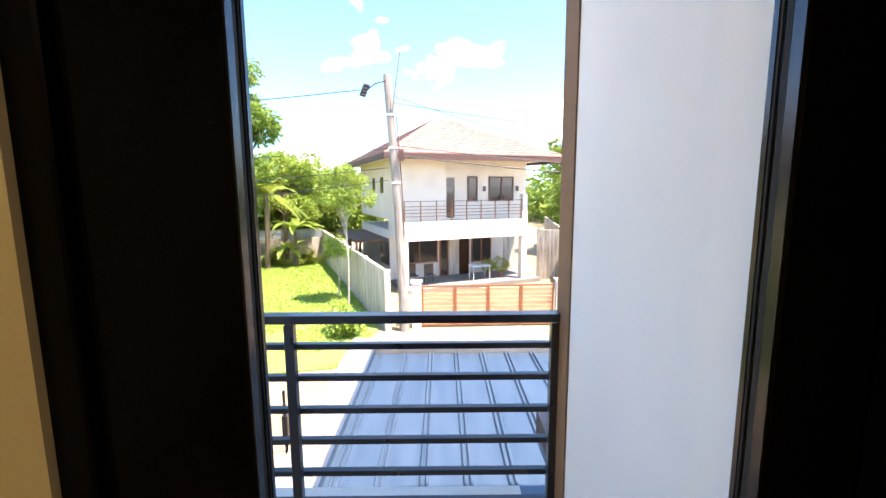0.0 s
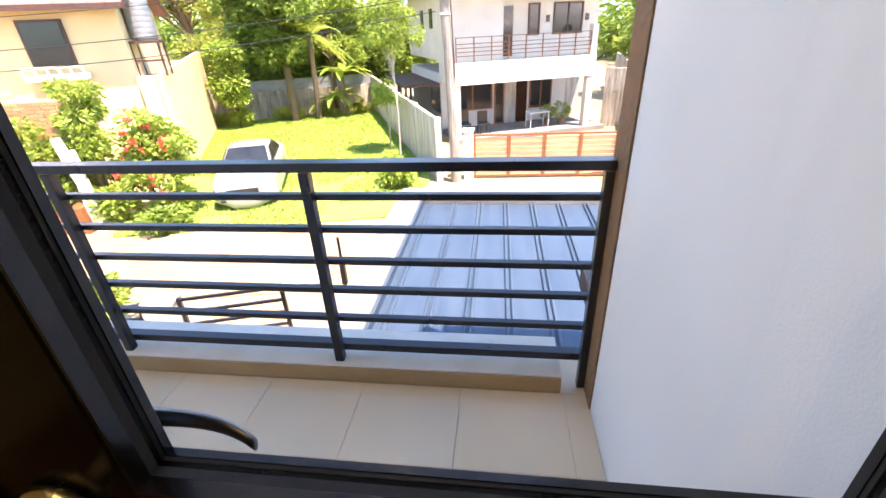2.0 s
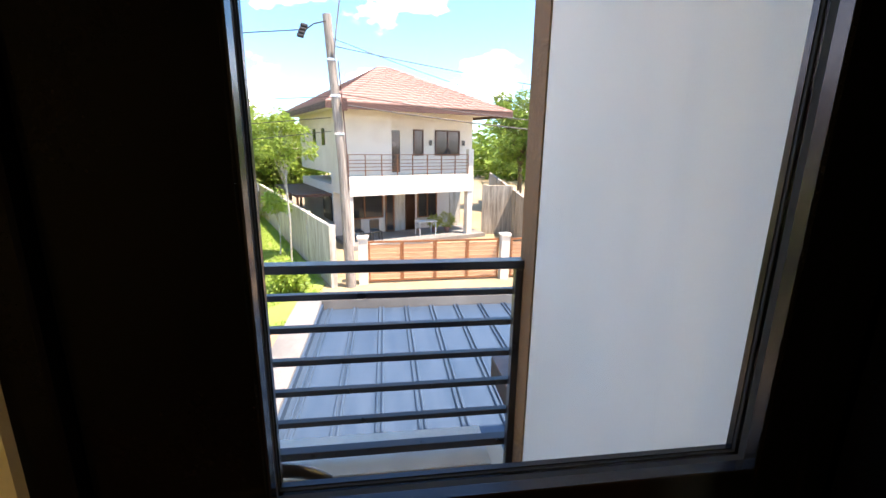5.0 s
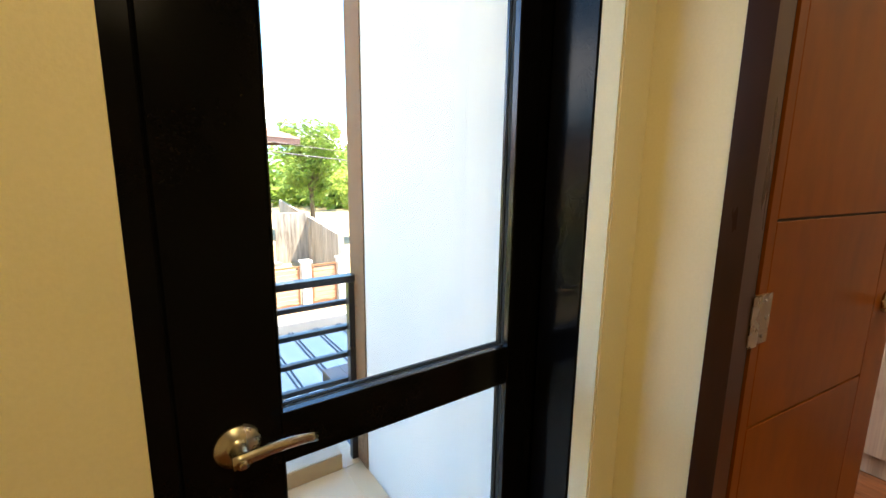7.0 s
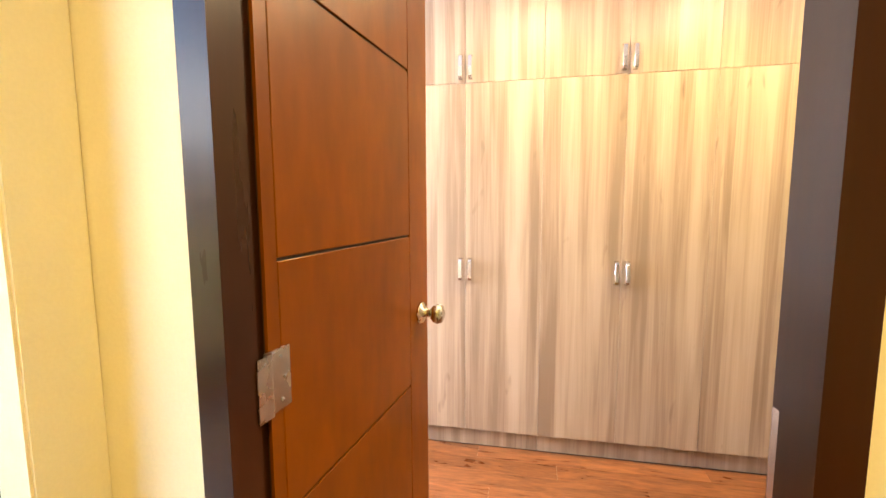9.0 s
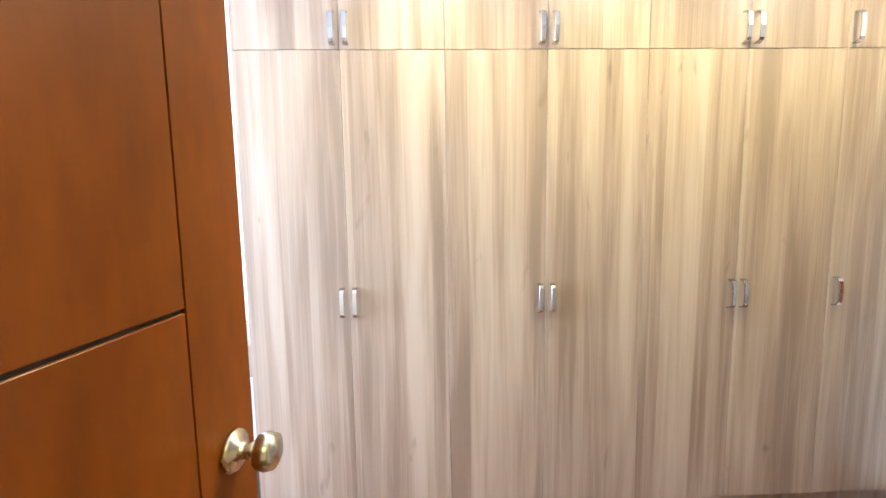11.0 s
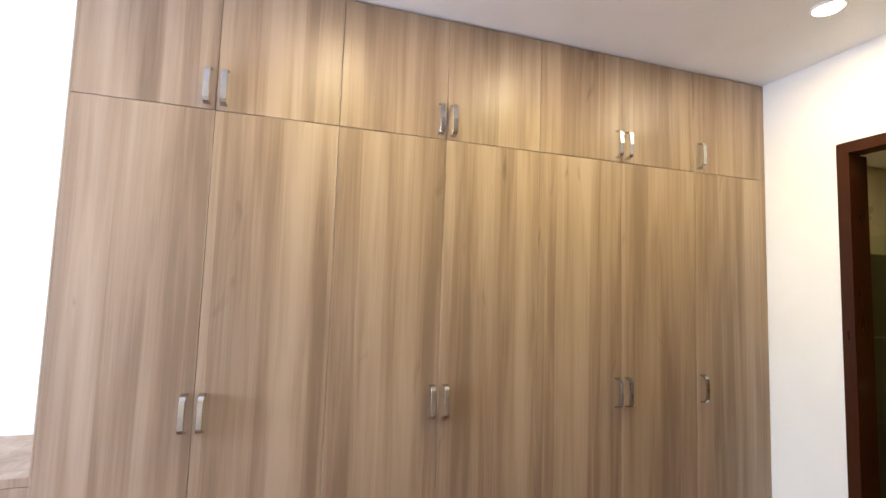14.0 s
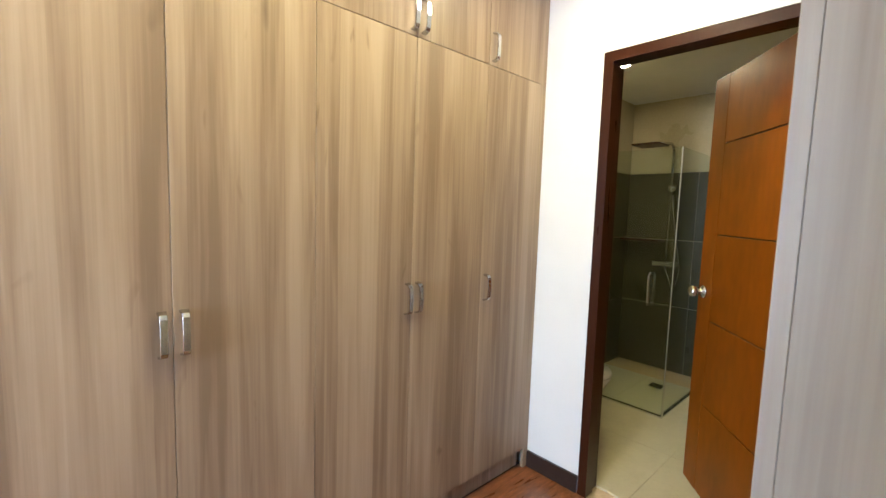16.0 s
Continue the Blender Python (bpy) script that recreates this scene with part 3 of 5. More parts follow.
for z0, z1 in ((1.003, 1.99), (0.16, 0.915)):
    bm = bmesh.new()
    box(bm, GX0, GX1, 0.4698, 0.4748, z0, z1)
    part("pane", bm, M_GLASS, bd, "clear glass pane").visible_shadow = False
    for nm, y0, y1, w, mat in (("glazing_bead", LY0 + 0.001, 0.460, 0.0025, M_BEAD), ("gasket", 0.4605, 0.4695, 0.0012, M_TYRE), ("gasket", 0.4751, 0.4785, 0.0012, M_TYRE),
                               ("outer_bead", 0.4788, LY1 - 0.001, 0.0025, M_BEAD)):
        bm = bmesh.new()
        for b in ((GX0, GX0 + w, y0, y1, z0, z1), (GX1 - w, GX1, y0, y1, z0, z1), (GX0 + w, GX1 - w, y0, y1, z0, z0 + w), (GX0 + w, GX1 - w, y0, y1, z1 - w, z1)):
            box(bm, *b)
        part(nm, bm, mat, bd)


def lever(parent, y, s, material, x, z, long, label="satin nickel lever handle"):
    """Round rose, neck and a curved lever that points to +x. s: -1 towards the hall, 1 outside."""
    turn = pose(x, y, z) @ pose(0, 0, 0, 90 if s < 0 else -90, 0, 0)
    bm = bmesh.new()
    lathe(bm, [(0.034, 0), (0.037, 0.004), (0.034, 0.011), (0.018, 0.015), (0.0125, 0.018), (0.0125, 0.052), (0.010, 0.056)], turn, 24)
    part("rose", bm, material, parent, "", smooth=True)
    bm = bmesh.new()
    n = 12
    rings = []
    for i in range(n + 1):
        f = i / n
        px = x - 0.014 + (long + 0.014) * f
        py = y + s * (0.050 - 0.004 * f - 0.010 * f ** 5)
        pz = z + 0.002 + 0.004 * math.sin(f * 2.6) - 0.012 * f ** 4
        h, d = 0.0120 - 0.0035 * f, 0.0080 - 0.0035 * f
        rings.append([bm.verts.new((px, py + d * math.cos(a * math.tau / 10), pz + h * math.sin(a * math.tau / 10))) for a in range(10)])
    for a, b in zip(rings, rings[1:]):
        for k in range(10):
            bm.faces.new((a[k], a[(k + 1) % 10], b[(k + 1) % 10], b[k]))
    bm.faces.new(rings[0])
    bm.faces.new(rings[-1])
    part("lever_handle", bm, material, parent, label, smooth=True)
    if s < 0:
        bm = bmesh.new()
        lathe(bm, [(0.006, 0.0), (0.006, 0.006), (0.004, 0.007)], pose(x, y - 0.055, z) @ pose(0, 0, 0, 90, 0, 0), 12)
        part("lock_cylinder", bm, M_NICKEL, parent, "", smooth=True)


lever(bd, LY0, -1, M_NICKEL, -2.622, 0.975, 0.118)
lever(bd, LY1, 1, M_NICKEL_DARK, -2.622, 0.975, 0.118, "dark bronze outer lever handle")
bf = thing("door_3", "black aluminium balcony door frame", "door frame", kind="structure")
for nm, b in (("jamb", (-2.760, LX0 - 0.001, YD, 0.53, 0, 2.158)), ("jamb", (LX1 + 0.001, -1.803, YD, 0.53, 0, 2.158)), ("jamb_return", (PX + 0.001, -1.802, 0.313, YD - 0.0005, 0, 2.158)),
              ("head", (LX0 - 0.001, LX1 + 0.001, YD, 0.53, DT + 0.001, 2.158)), ("threshold", (LX0 - 0.003, LX1 + 0.003, YD + 0.01, 0.53, -0.01, 0.016))):
    bm = bmesh.new()
    box(bm, *b)
    bevel(bm, 0.003)
    part(nm, bm, M_BLACK, bf)
for b in ((LX0 - 0.001, LX0 + 0.02, LY1 + 0.001, 0.53, 0.016, DT), (LX1 - 0.02, LX1 + 0.001, LY1 + 0.001, 0.53, 0.016, DT)):
    bm = bmesh.new()
    box(bm, *b)
    part("stop", bm, M_BLACK, bf)

# ---------------------------------------------------------------- wardrobes


def bow_handle(parent, m, length):
    """A flat bar bowed off the leaf on two feet; local z is up, -x away from the leaf."""
    prof = [(-0.004, 0.0, 0.011), (-0.026, 0.006, 0.010), (-0.034, 0.018, 0.009)]
    pts = [(x, z) for x, z, _ in prof] + [(-0.037, 0.5 * length)] + [(x, length - z) for x, z, _ in reversed(prof)]
    bm = bmesh.new()
    rows = []
    for i, (x, z) in enumerate(pts):
        half = 0.0095 if 0 < i < len(pts) - 1 else 0.0115
        x_in = x + (0.006 if 1 < i < len(pts) - 2 else 0.004)
        zi = z + (0.006 if i <= 1 else -0.006 if i >= len(pts) - 2 else 0.004 if i == 2 else -0.004 if i == len(pts) - 3 else 0)
        rows.append([bm.verts.new(m @ Vector(c)) for c in ((x, -half, z), (x, half, z), (min(x_in, 0.0), half, zi), (min(x_in, 0.0), -half, zi))])
    for a, b in zip(rows, rows[1:]):
        for k in range(4):
            bm.faces.new((a[k], a[(k + 1) % 4], b[(k + 1) % 4], b[k]))
    bm.faces.new(rows[0])
    bm.faces.new(rows[-1])
    bevel(bm, 0.0012)
    return part("handle", bm, M_CHROME, parent, "brushed chrome bow handle")


LEAF = 0.41
SEAM = 2.054


def wardrobe_unit(y_right, leaves, first):
    """A full-height unit; its leaves run from y_right upwards in y, front at x=0."""
    w = LEAF * len(leaves)
    t = thing("wardrobe_cabinet", "full-height oak laminate wardrobe unit with chrome handles", "wardrobe", pose(0, y_right, 0), group="built-in wardrobe units")
    bm = bmesh.new()
    box(bm, 0.022, XE - 0.004, 0.001, w - 0.001, 0.115, CEIL - 0.004)
    part("body", bm, M_OAK_EDGE, t)
    bm = bmesh.new()
    box(bm, 0.045, XE - 0.02, 0.001, w - 0.001, 0.0, 0.115)
    part("plinth", bm, M_OAK, t)
    for i, side in enumerate(leaves):
        y0 = i * LEAF
        for z0, z1, hz in ((0.115, SEAM - 0.001, 0.987), (SEAM + 0.001, CEIL - 0.006, 2.068)):
            bm = bmesh.new()
            box(bm, 0.0, 0.020, y0 + 0.0008, y0 + LEAF - 0.0008, z0, z1)
            bevel(bm, 0.0012)
            d = part("door", bm, M_OAK, t)
            hy = y0 + (LEAF - 0.026 if side == "hi" else 0.026)
            bow_handle(d, pose(0, hy, hz), 0.128)
    return t


wardrobe_unit(-0.41, ("hi", "lo"), True)
wardrobe_unit(-1.23, ("hi", "lo"), False)
wardrobe_unit(-2.05, ("hi", "lo"), False)
wardrobe_unit(-2.46, ("hi",), False)
bm = bmesh.new()
box(bm, 0.004, 0.022, YCR + 0.002, -2.4615, 0.0, CEIL - 0.004)
solid("filler_strip", bm, M_OAK, "narrow oak laminate filler between wardrobe and wall", "filler panel")
bm = bmesh.new()
box(bm, 0.001, XE - 0.004, 0.4102, 0.428 - 0.012, 0.0, CEIL - 0.004)
solid("end_panel", bm, M_OAK, "oak laminate end panel of the wardrobe", "panel")

# pale cabinet on the wall across from the wardrobe
pc = thing("pale_cabinet", "tall pale oak laminate cabinet beside the bathroom door", "cabinet", pose(XB, YCR, 0))
PW, PD = 1.40, 0.531
bm = bmesh.new()
box(bm, 0.003, PD - 0.0184, 0.003, PW, 0.0, CEIL - 0.004)
part("body", bm, M_PALE, pc)
for i in range(3):
    y0, y1 = 0.003 + i * (PW - 0.033) / 3, 0.003 + (i + 1) * (PW - 0.033) / 3
    bm = bmesh.new()
    box(bm, PD - 0.018, PD, y0 + 0.0015, y1 - 0.0015, 0.08, CEIL - 0.008)
    bevel(bm, 0.001)
    part("door", bm, M_PALE, pc)

bm = bmesh.new()
box(bm, PD - 0.018, PD, PW - 0.029, PW, 0.0, CEIL - 0.004)
bevel(bm, 0.001)
part("end_stile", bm, M_PALE, pc)

# floating desk beyond the wardrobe
fd = thing("floating_desk", "wall-hung pale wooden desk with a drawer", "desk", pose(XE, 0.43, 0))
bm = bmesh.new()
box(bm, -0.44, -0.003, 0.0, 1.0, 0.79, 0.82)
bevel(bm, 0.002)
part("top", bm, M_OAK, fd)
bm = bmesh.new()
box(bm, -0.42, -0.003, 0.01, 0.99, 0.665, 0.79)
part("carcass", bm, M_OAK, fd)
bm = bmesh.new()
box(bm, -0.437, -0.42, 0.012, 0.988, 0.668, 0.787)
part("drawer_front", bm, M_OAK, fd)

# ceiling lamps
for lx, ly, watts in DOWNLIGHTS:
    cz = CEIL - (0.10 if ly < -2.6 and lx > -1 else 0)
    dl = thing("ceiling_downlight", "round recessed warm white downlight, switched on", "ceiling light", pose(lx, ly, cz), group="recessed downlights")
    bm = bmesh.new()
    lathe(bm, [(0.055, 0.0), (0.055, -0.004), (0.047, -0.006), (0.042, -0.003), (0.042, 0.0)], pose(0, 0, 0), 24)
    part("trim_ring", bm, M_CEIL, dl, "", smooth=True)
    bm = bmesh.new()
    lathe(bm, [(0.040, -0.0062), (0.040, -0.0068)], pose(0, 0, 0), 24)
    part("diffuser", bm, M_LAMP, dl).visible_shadow = False

# switch beside the balcony door
sw = thing("light_switch", "ivory plastic wall switch plate", "switch", pose(-3.103, 0.42, 1.543))
bm = bmesh.new()
box(bm, -0.035, 0.035, -0.009, -0.0005, -0.06, 0.06)
bevel(bm, 0.003)
part("plate", bm, M_PLASTIC, sw)
bm = bmesh.new()
box(bm, -0.012, 0.012, -0.013, -0.009, -0.022, 0.022)
part("rocker", bm, M_PLASTIC, sw)

# ---------------------------------------------------------------- bathroom
BZ = 2.45
structure("wall_bathroom_south", [(-1.25, XE, -4.85, -4.72, 0, BZ)], M_BATHWALL, "beige tiled bathroom wall")
structure("wall_bathroom_west", [(-1.25, -1.12, -4.72, YCR - 0.12, 0, BZ)], M_BATHWALL, "beige tiled bathroom wall")
structure("wall_bathroom_east", [(0.52, XE, -4.72, YCR - 0.12, 0, BZ)], M_BATHWALL, "beige tiled bathroom wall")
structure("ceiling_bathroom", [(-1.25, XE, -4.85, YCR - 0.1, BZ, BZ + 0.1)], M_CEIL, "flat white bathroom ceiling", "ceiling")
wains = thing("tile_wainscot", "dark grey-green wall tiles of the shower", "wall tiles", kind="structure")
bm = bmesh.new()
box(bm, -0.2975, 0.2975, -0.006, 0.006, -0.2975, 0.2975)
bevel(bm, 0.0015)
tile_mesh = mesh_of("wall_tile", bm, M_BATHTILE)
spots = []
for r in range(3):
    for c in range(3):
        spots.append(pose(0.22 - 0.6 * c, -4.713, 0.30 + 0.6 * r))
    for c in range(1):
        spots.append(pose(0.513, -4.40 + 0.6 * c, 0.30 + 0.6 * r, 0, 0, 90))
pieces("wall_tile", tile_mesh, spots, wains)

SX, SY = -0.27, -3.69
screen = thing("shower_screen", "frameless clear glass shower enclosure with chrome pull", "shower screen")
for b in ((SX, -0.02, SY - 0.004, SY + 0.004, 0.02, 1.87), (-0.015, 0.515, SY - 0.004, SY + 0.004, 0.012, 1.87), (SX - 0.004, SX + 0.004, -4.71, SY - 0.006, 0.012, 1.87)):
    bm = bmesh.new()
    box(bm, *b)
    part("pane", bm, M_SHOWER_GLASS, screen, "clear glass pane").visible_shadow = False
bm = bmesh.new()
box(bm, SX - 0.012, 0.515, SY - 0.012, SY + 0.012, 0.0, 0.012)
box(bm, SX - 0.012, SX + 0.012, -4.71, SY - 0.012, 0.0, 0.012)
part("bottom_seal", bm, M_STEEL, screen)
bm = bmesh.new()
box(bm, SX - 0.012, SX - 0.005, SY - 0.010, SY + 0.010, 0.012, 1.87)
part("corner_seal", bm, M_STEEL, screen)
for y, s in ((SY, 1), (SY, -1)):
    bm = bmesh.new()
    hx = -0.14
    tube(bm, [(hx, y + s * 0.006, 0.79), (hx, y + s * 0.045, 0.79), (hx, y + s * 0.05, 0.81), (hx, y + s * 0.05, 0.99), (hx, y + s * 0.045, 1.01), (hx, y + s * 0.006, 1.01)], 0.011, n=12)
    part("pull_handle", bm, M_CHROME, screen, "chrome bar pull", smooth=True)
shower = thing("shower_column", "chrome shower column with square rain head", "shower")
bm = bmesh.new()
cx, cy = 0.12, -4.66
tube(bm, [(cx, cy, 0.95), (cx, cy, 1.98), (cx, cy + 0.02, 2.02), (cx, cy + 0.06, 2.04), (cx + 0.055, cy + 0.36, 2.015)], 0.011, n=10)
part("riser", bm, M_CHROME, shower, "", smooth=True)
bm = bmesh.new()
box(bm, -0.11, 0.11, -0.11, 0.11, -0.012, 0.0)
bevel(bm, 0.003)
part("rain_head", bm, M_FRAME, shower).matrix_basis = pose(cx + 0.055, cy + 0.38, 2.0)
bm = bmesh.new()
box(bm, cx - 0.11, cx + 0.11, cy - 0.05, cy + 0.03, 0.96, 1.01)
bevel(bm, 0.008)
part("mixer", bm, M_CHROME, shower)
bm = bmesh.new()
tube(bm, [(cx - 0.03, cy + 0.05, 1.62), (cx - 0.05, cy + 0.12, 1.66)], 0.022, 0.035, n=12)
part("hand_shower", bm, M_CHROME, shower, "", smooth=True)
bm = bmesh.new()
tube(bm, [(cx, cy + 0.03, 0.97), (cx - 0.10, cy + 0.05, 0.75), (cx - 0.14, cy + 0.06, 0.95), (cx - 0.06, cy + 0.06, 1.4), (cx - 0.03, cy + 0.05, 1.62)], 0.007, n=8)
part("hose", bm, M_STEEL, shower, "", smooth=True)
sh = thing("corner_shelf", "small dark wall shelf with bottles in the shower", "shelf")
bm = bmesh.new()
box(bm, 0.16, 0.515, -4.70, -4.56, 1.18, 1.20)
part("board", bm, M_FRAME, sh)
bm = bmesh.new()
box(bm, -0.05, 0.05, -0.05, 0.05, -0.003, 0.003)
solid("floor_drain", bm, M_STEEL, "square metal floor drain in the shower", "drain", pose(-0.03, -4.25, 0.003))
wc = thing("toilet", "white porcelain toilet beside the shower", "toilet", pose(0.075, -3.08, 0))
bm = bmesh.new()
lathe(bm, [(0.11, 0.0), (0.10, 0.10), (0.12, 0.22), (0.18, 0.36), (0.19, 0.39), (0.15, 0.40), (0.11, 0.30), (0.03, 0.27)], pose(0, 0, 0) @ Matrix.Diagonal((1.25, 1, 1, 1)), 24)
part("bowl", bm, M_PORCELAIN, wc, "", smooth=True)
bm = bmesh.new()
lathe(bm, [(0.19, 0.40), (0.195, 0.41), (0.19, 0.425), (0.02, 0.43)], Matrix.Diagonal((1.25, 1, 1, 1)), 24)
part("lid", bm, M_PORCELAIN, wc, "", smooth=True)
bm = bmesh.new()
box(bm, 0.19, 0.31, -0.18, 0.18, 0.36, 0.78)
bevel(bm, 0.02, 2)
part("tank", bm, M_PORCELAIN, wc)

# ---------------------------------------------------------------- balcony
BF = -0.085
balc = structure("floor_balcony", [(-5.6, -1.89, 0.575, 1.90, -0.40, BF - 0.008)], M_GROUT, "beige tiled balcony floor", "floor")
structure("trim_balcony_curb", [(-5.6, -2.0, 1.645, 1.90, BF, 0.0)], M_CURBTOP, "low rendered curb under the balcony railing", "curb")
structure("trim_curb_tiles", [(-5.6, -2.0, 1.636, 1.645, BF, -0.006)], M_CURB, "tan tiles on the face of the balcony curb", "curb")
structure("wall_facade", [(-9.0, -2.76, 0.56, 0.575, -3.3, 3.1), (-2.76, -1.89, 0.56, 0.575, 2.16, 3.1), (-9.0, -1.89, 0.56, 0.575, -3.3, -0.10)], M_OUTWALL, "white rendered outside wall of the house")
structure("trim_balcony_pillar", [(-1.897, -1.70, 1.558, 1.715, -0.6, 3.1)], M_GRANITE, "brown pebbled render strip at the balcony wall's end", "pillar")
structure("ceiling_balcony", [(-5.6, -1.0, 0.60, 1.95, 3.1, 3.25), (-9, 2.0, -6, 0.60, 3.1, 3.3)], M_OUTWALL, "flat white soffit over the balcony", "ceiling")

rail = thing("balcony_railing", "black painted steel balcony railing with flat horizontal bars", "railing")
RY = 1.745
posts = [-1.908, -2.967, -4.015, -5.06, -5.58]
for x in posts:
    bm = bmesh.new()
    box(bm, x - 0.019, x + 0.019, RY - 0.075, RY - 0.037, BF, 0.87)
    bevel(bm, 0.002)
    part("post", bm, M_RAIL, rail)
for i, z in enumerate((0.892, 0.766, 0.631, 0.489, 0.351, 0.206, 0.052)):
    bm = bmesh.new()
    if i == 0:
        box(bm, -5.6, -1.889, RY - 0.085, RY - 0.025, z - 0.015, z + 0.018)
    elif i == 6:
        box(bm, -5.6, -1.905, RY - 0.037, RY + 0.008, z - 0.018, z + 0.018)
    else:
        box(bm, -5.6, -1.905, RY - 0.037, RY - 0.006, z - 0.012, z + 0.012)
    bevel(bm, 0.002)
    part("bar", bm, M_RAIL, rail)

# ---------------------------------------------------------------- carport roof
GZ = -3.3
CZ = -1.2
cp = thing("carport_roof", "blue ribbed metal carport roof with a concrete gutter wall", "roof")
bm = bmesh.new()
box(bm, -3.46, 2.0, 0.66, 6.58, CZ - 0.03, CZ)
part("sheet", bm, M_ROOF, cp)
k = 0
x = -3.36
while x < 1.9:
    for dx in (0.0, 0.055):
        bm = bmesh.new()
        box(bm, x + dx - 0.014, x + dx + 0.014, 0.66, 6.58, CZ, CZ + 0.032)
        bevel(bm, 0.008)
        part("rib", bm, M_ROOF, cp)
    x += 0.40
bm = bmesh.new()
box(bm, -3.84, -3.46, 0.66, 6.96, -1.65, -1.06)
bevel(bm, 0.01)
part("gutter_wall", bm, M_CONC, cp)
bm = bmesh.new()
box(bm, -3.46, 2.0, 6.60, 6.96, -1.65, -1.045)
bevel(bm, 0.01)
part("parapet", bm, M_CONC, cp)
bm = bmesh.new()
box(bm, -3.46, -3.43, 0.66, 6.58, CZ, -1.10)
part("flashing", bm, M_ROOF, cp)
bm = bmesh.new()
for px_, py_ in ((-3.65, 6.75), (1.8, 6.75), (-3.65, 2.5)):
    box(bm, px_ - 0.15, px_ + 0.15, py_ - 0.15, py_ + 0.15, GZ, -1.64)
part("column", bm, M_CONC, cp)

# ---------------------------------------------------------------- outdoors: ground
bm = bmesh.new()
slab(bm, [(600 * math.cos(a * math.tau / 48), 600 * math.sin(a * math.tau / 48)) for a in range(48)], GZ - 0.5, GZ)
solid("ground", bm, M_GROUND, "dry sandy soil reaching to the horizon", "ground", kind="structure")
bm = bmesh.new()
slab(bm, [(-40, 2.6), (-11.5, 6.2), (-3, 7.6), (40, 13.0), (40, 17.2), (-2.9, 13.6), (-5.3, 10.1), (-11.5, 8.5), (-40, 5.0)], GZ, GZ + 0.02)
solid("road", bm, M_ROAD, "pale sandy concrete lane", "road", kind="structure")
LOT = [(-12.4, 9.4), (-5.0, 10.9), (-4.5, 14.2), (-10.1, 28.2), (-19.2, 24.8), (-13.6, 13.0)]
bm = bmesh.new()
slab(bm, LOT, GZ, GZ + 0.04)
solid("lawn", bm, M_LAWN, "bright green overgrown vacant lot", "lawn", kind="structure")


def inside(x, y, poly):
    hit = False
    for (x0, y0), (x1, y1) in zip(poly, poly[1:] + poly[:1]):
        if (y0 > y) != (y1 > y) and x < (x1 - x0) * (y - y0) / (y1 - y0) + x0:
            hit = not hit
    return hit


def flat_mesh(name, verts, faces, material):
    me = bpy.data.meshes.new(name)
    me.from_pydata(verts, [], faces)
    me.materials.append(material)
    return me


rng = random.Random(4)


def blades(poly, count, h0, h1):
    xs, ys = [p[0] for p in poly], [p[1] for p in poly]
    verts, faces = [], []
    while len(faces) < count:
        x, y = rng.uniform(min(xs), max(xs)), rng.uniform(min(ys), max(ys))
        if not inside(x, y, poly):
            continue
        bare = noise.noise(Vector((x * 0.55, y * 0.55, 3.1)))
        if y < 14.5 and bare > 0.12:
            continue
        for _ in range(4):
            a, h = rng.uniform(0, math.tau), rng.uniform(h0, h1)
            dx, dy, w = math.cos(a), math.sin(a), rng.uniform(0.012, 0.03)
            lean = rng.uniform(0.2, 0.8) * h
            px_, py_ = x + rng.uniform(-0.1, 0.1), y + rng.uniform(-0.1, 0.1)
            k = len(verts)
            verts += [(px_ - dy * w, py_ + dx * w, GZ + 0.02), (px_ + dy * w, py_ - dx * w, GZ + 0.02), (px_ + dx * lean, py_ + dy * lean, GZ + h)]
            faces.append((k, k + 1, k + 2))
    return verts, faces


v, f = blades(LOT, 90000, 0.04, 0.13)
tagged(new("grass", flat_mesh("grass", v, f, M_GRASS)), "bright green rough grass on the vacant lot", "grass", kind="stuff")

# ---------------------------------------------------------------- plants


def leaf_cloud(clumps, per, size, droop=0.3, slim=0.42):
    """Folded leaves of two faces scattered over the shells of clumps (centre, radii)."""
    verts, faces = [], []
    for (cx, cy, cz), (rx, ry, rz) in clumps:
        for _ in range(per):
            d = Vector((rng.gauss(0, 1), rng.gauss(0, 1), rng.gauss(0, 1))).normalized()
            k = rng.uniform(0.55, 1.05)
            p = Vector((cx + d.x * rx * k, cy + d.y * ry * k, cz + d.z * rz * k))
            ax = Vector((d.x + rng.gauss(0, 0.6), d.y + rng.gauss(0, 0.6), d.z * 0.4 - droop + rng.gauss(0, 0.35))).normalized()
            side = ax.cross(Vector((rng.gauss(0, 1), rng.gauss(0, 1), rng.gauss(0, 1)))).normalized()
            s = size * rng.uniform(0.6, 1.3)
            i = len(verts)
            up = ax.cross(side) * s * 0.12
            verts += [p, p + ax * s * 0.5 + side * s * slim * 0.5 + up, p + ax * s, p + ax * s * 0.5 - side * s * slim * 0.5 + up]
            faces += [(i, i + 1, i + 2), (i, i + 2, i + 3)]
    return [tuple(q) for q in verts], faces


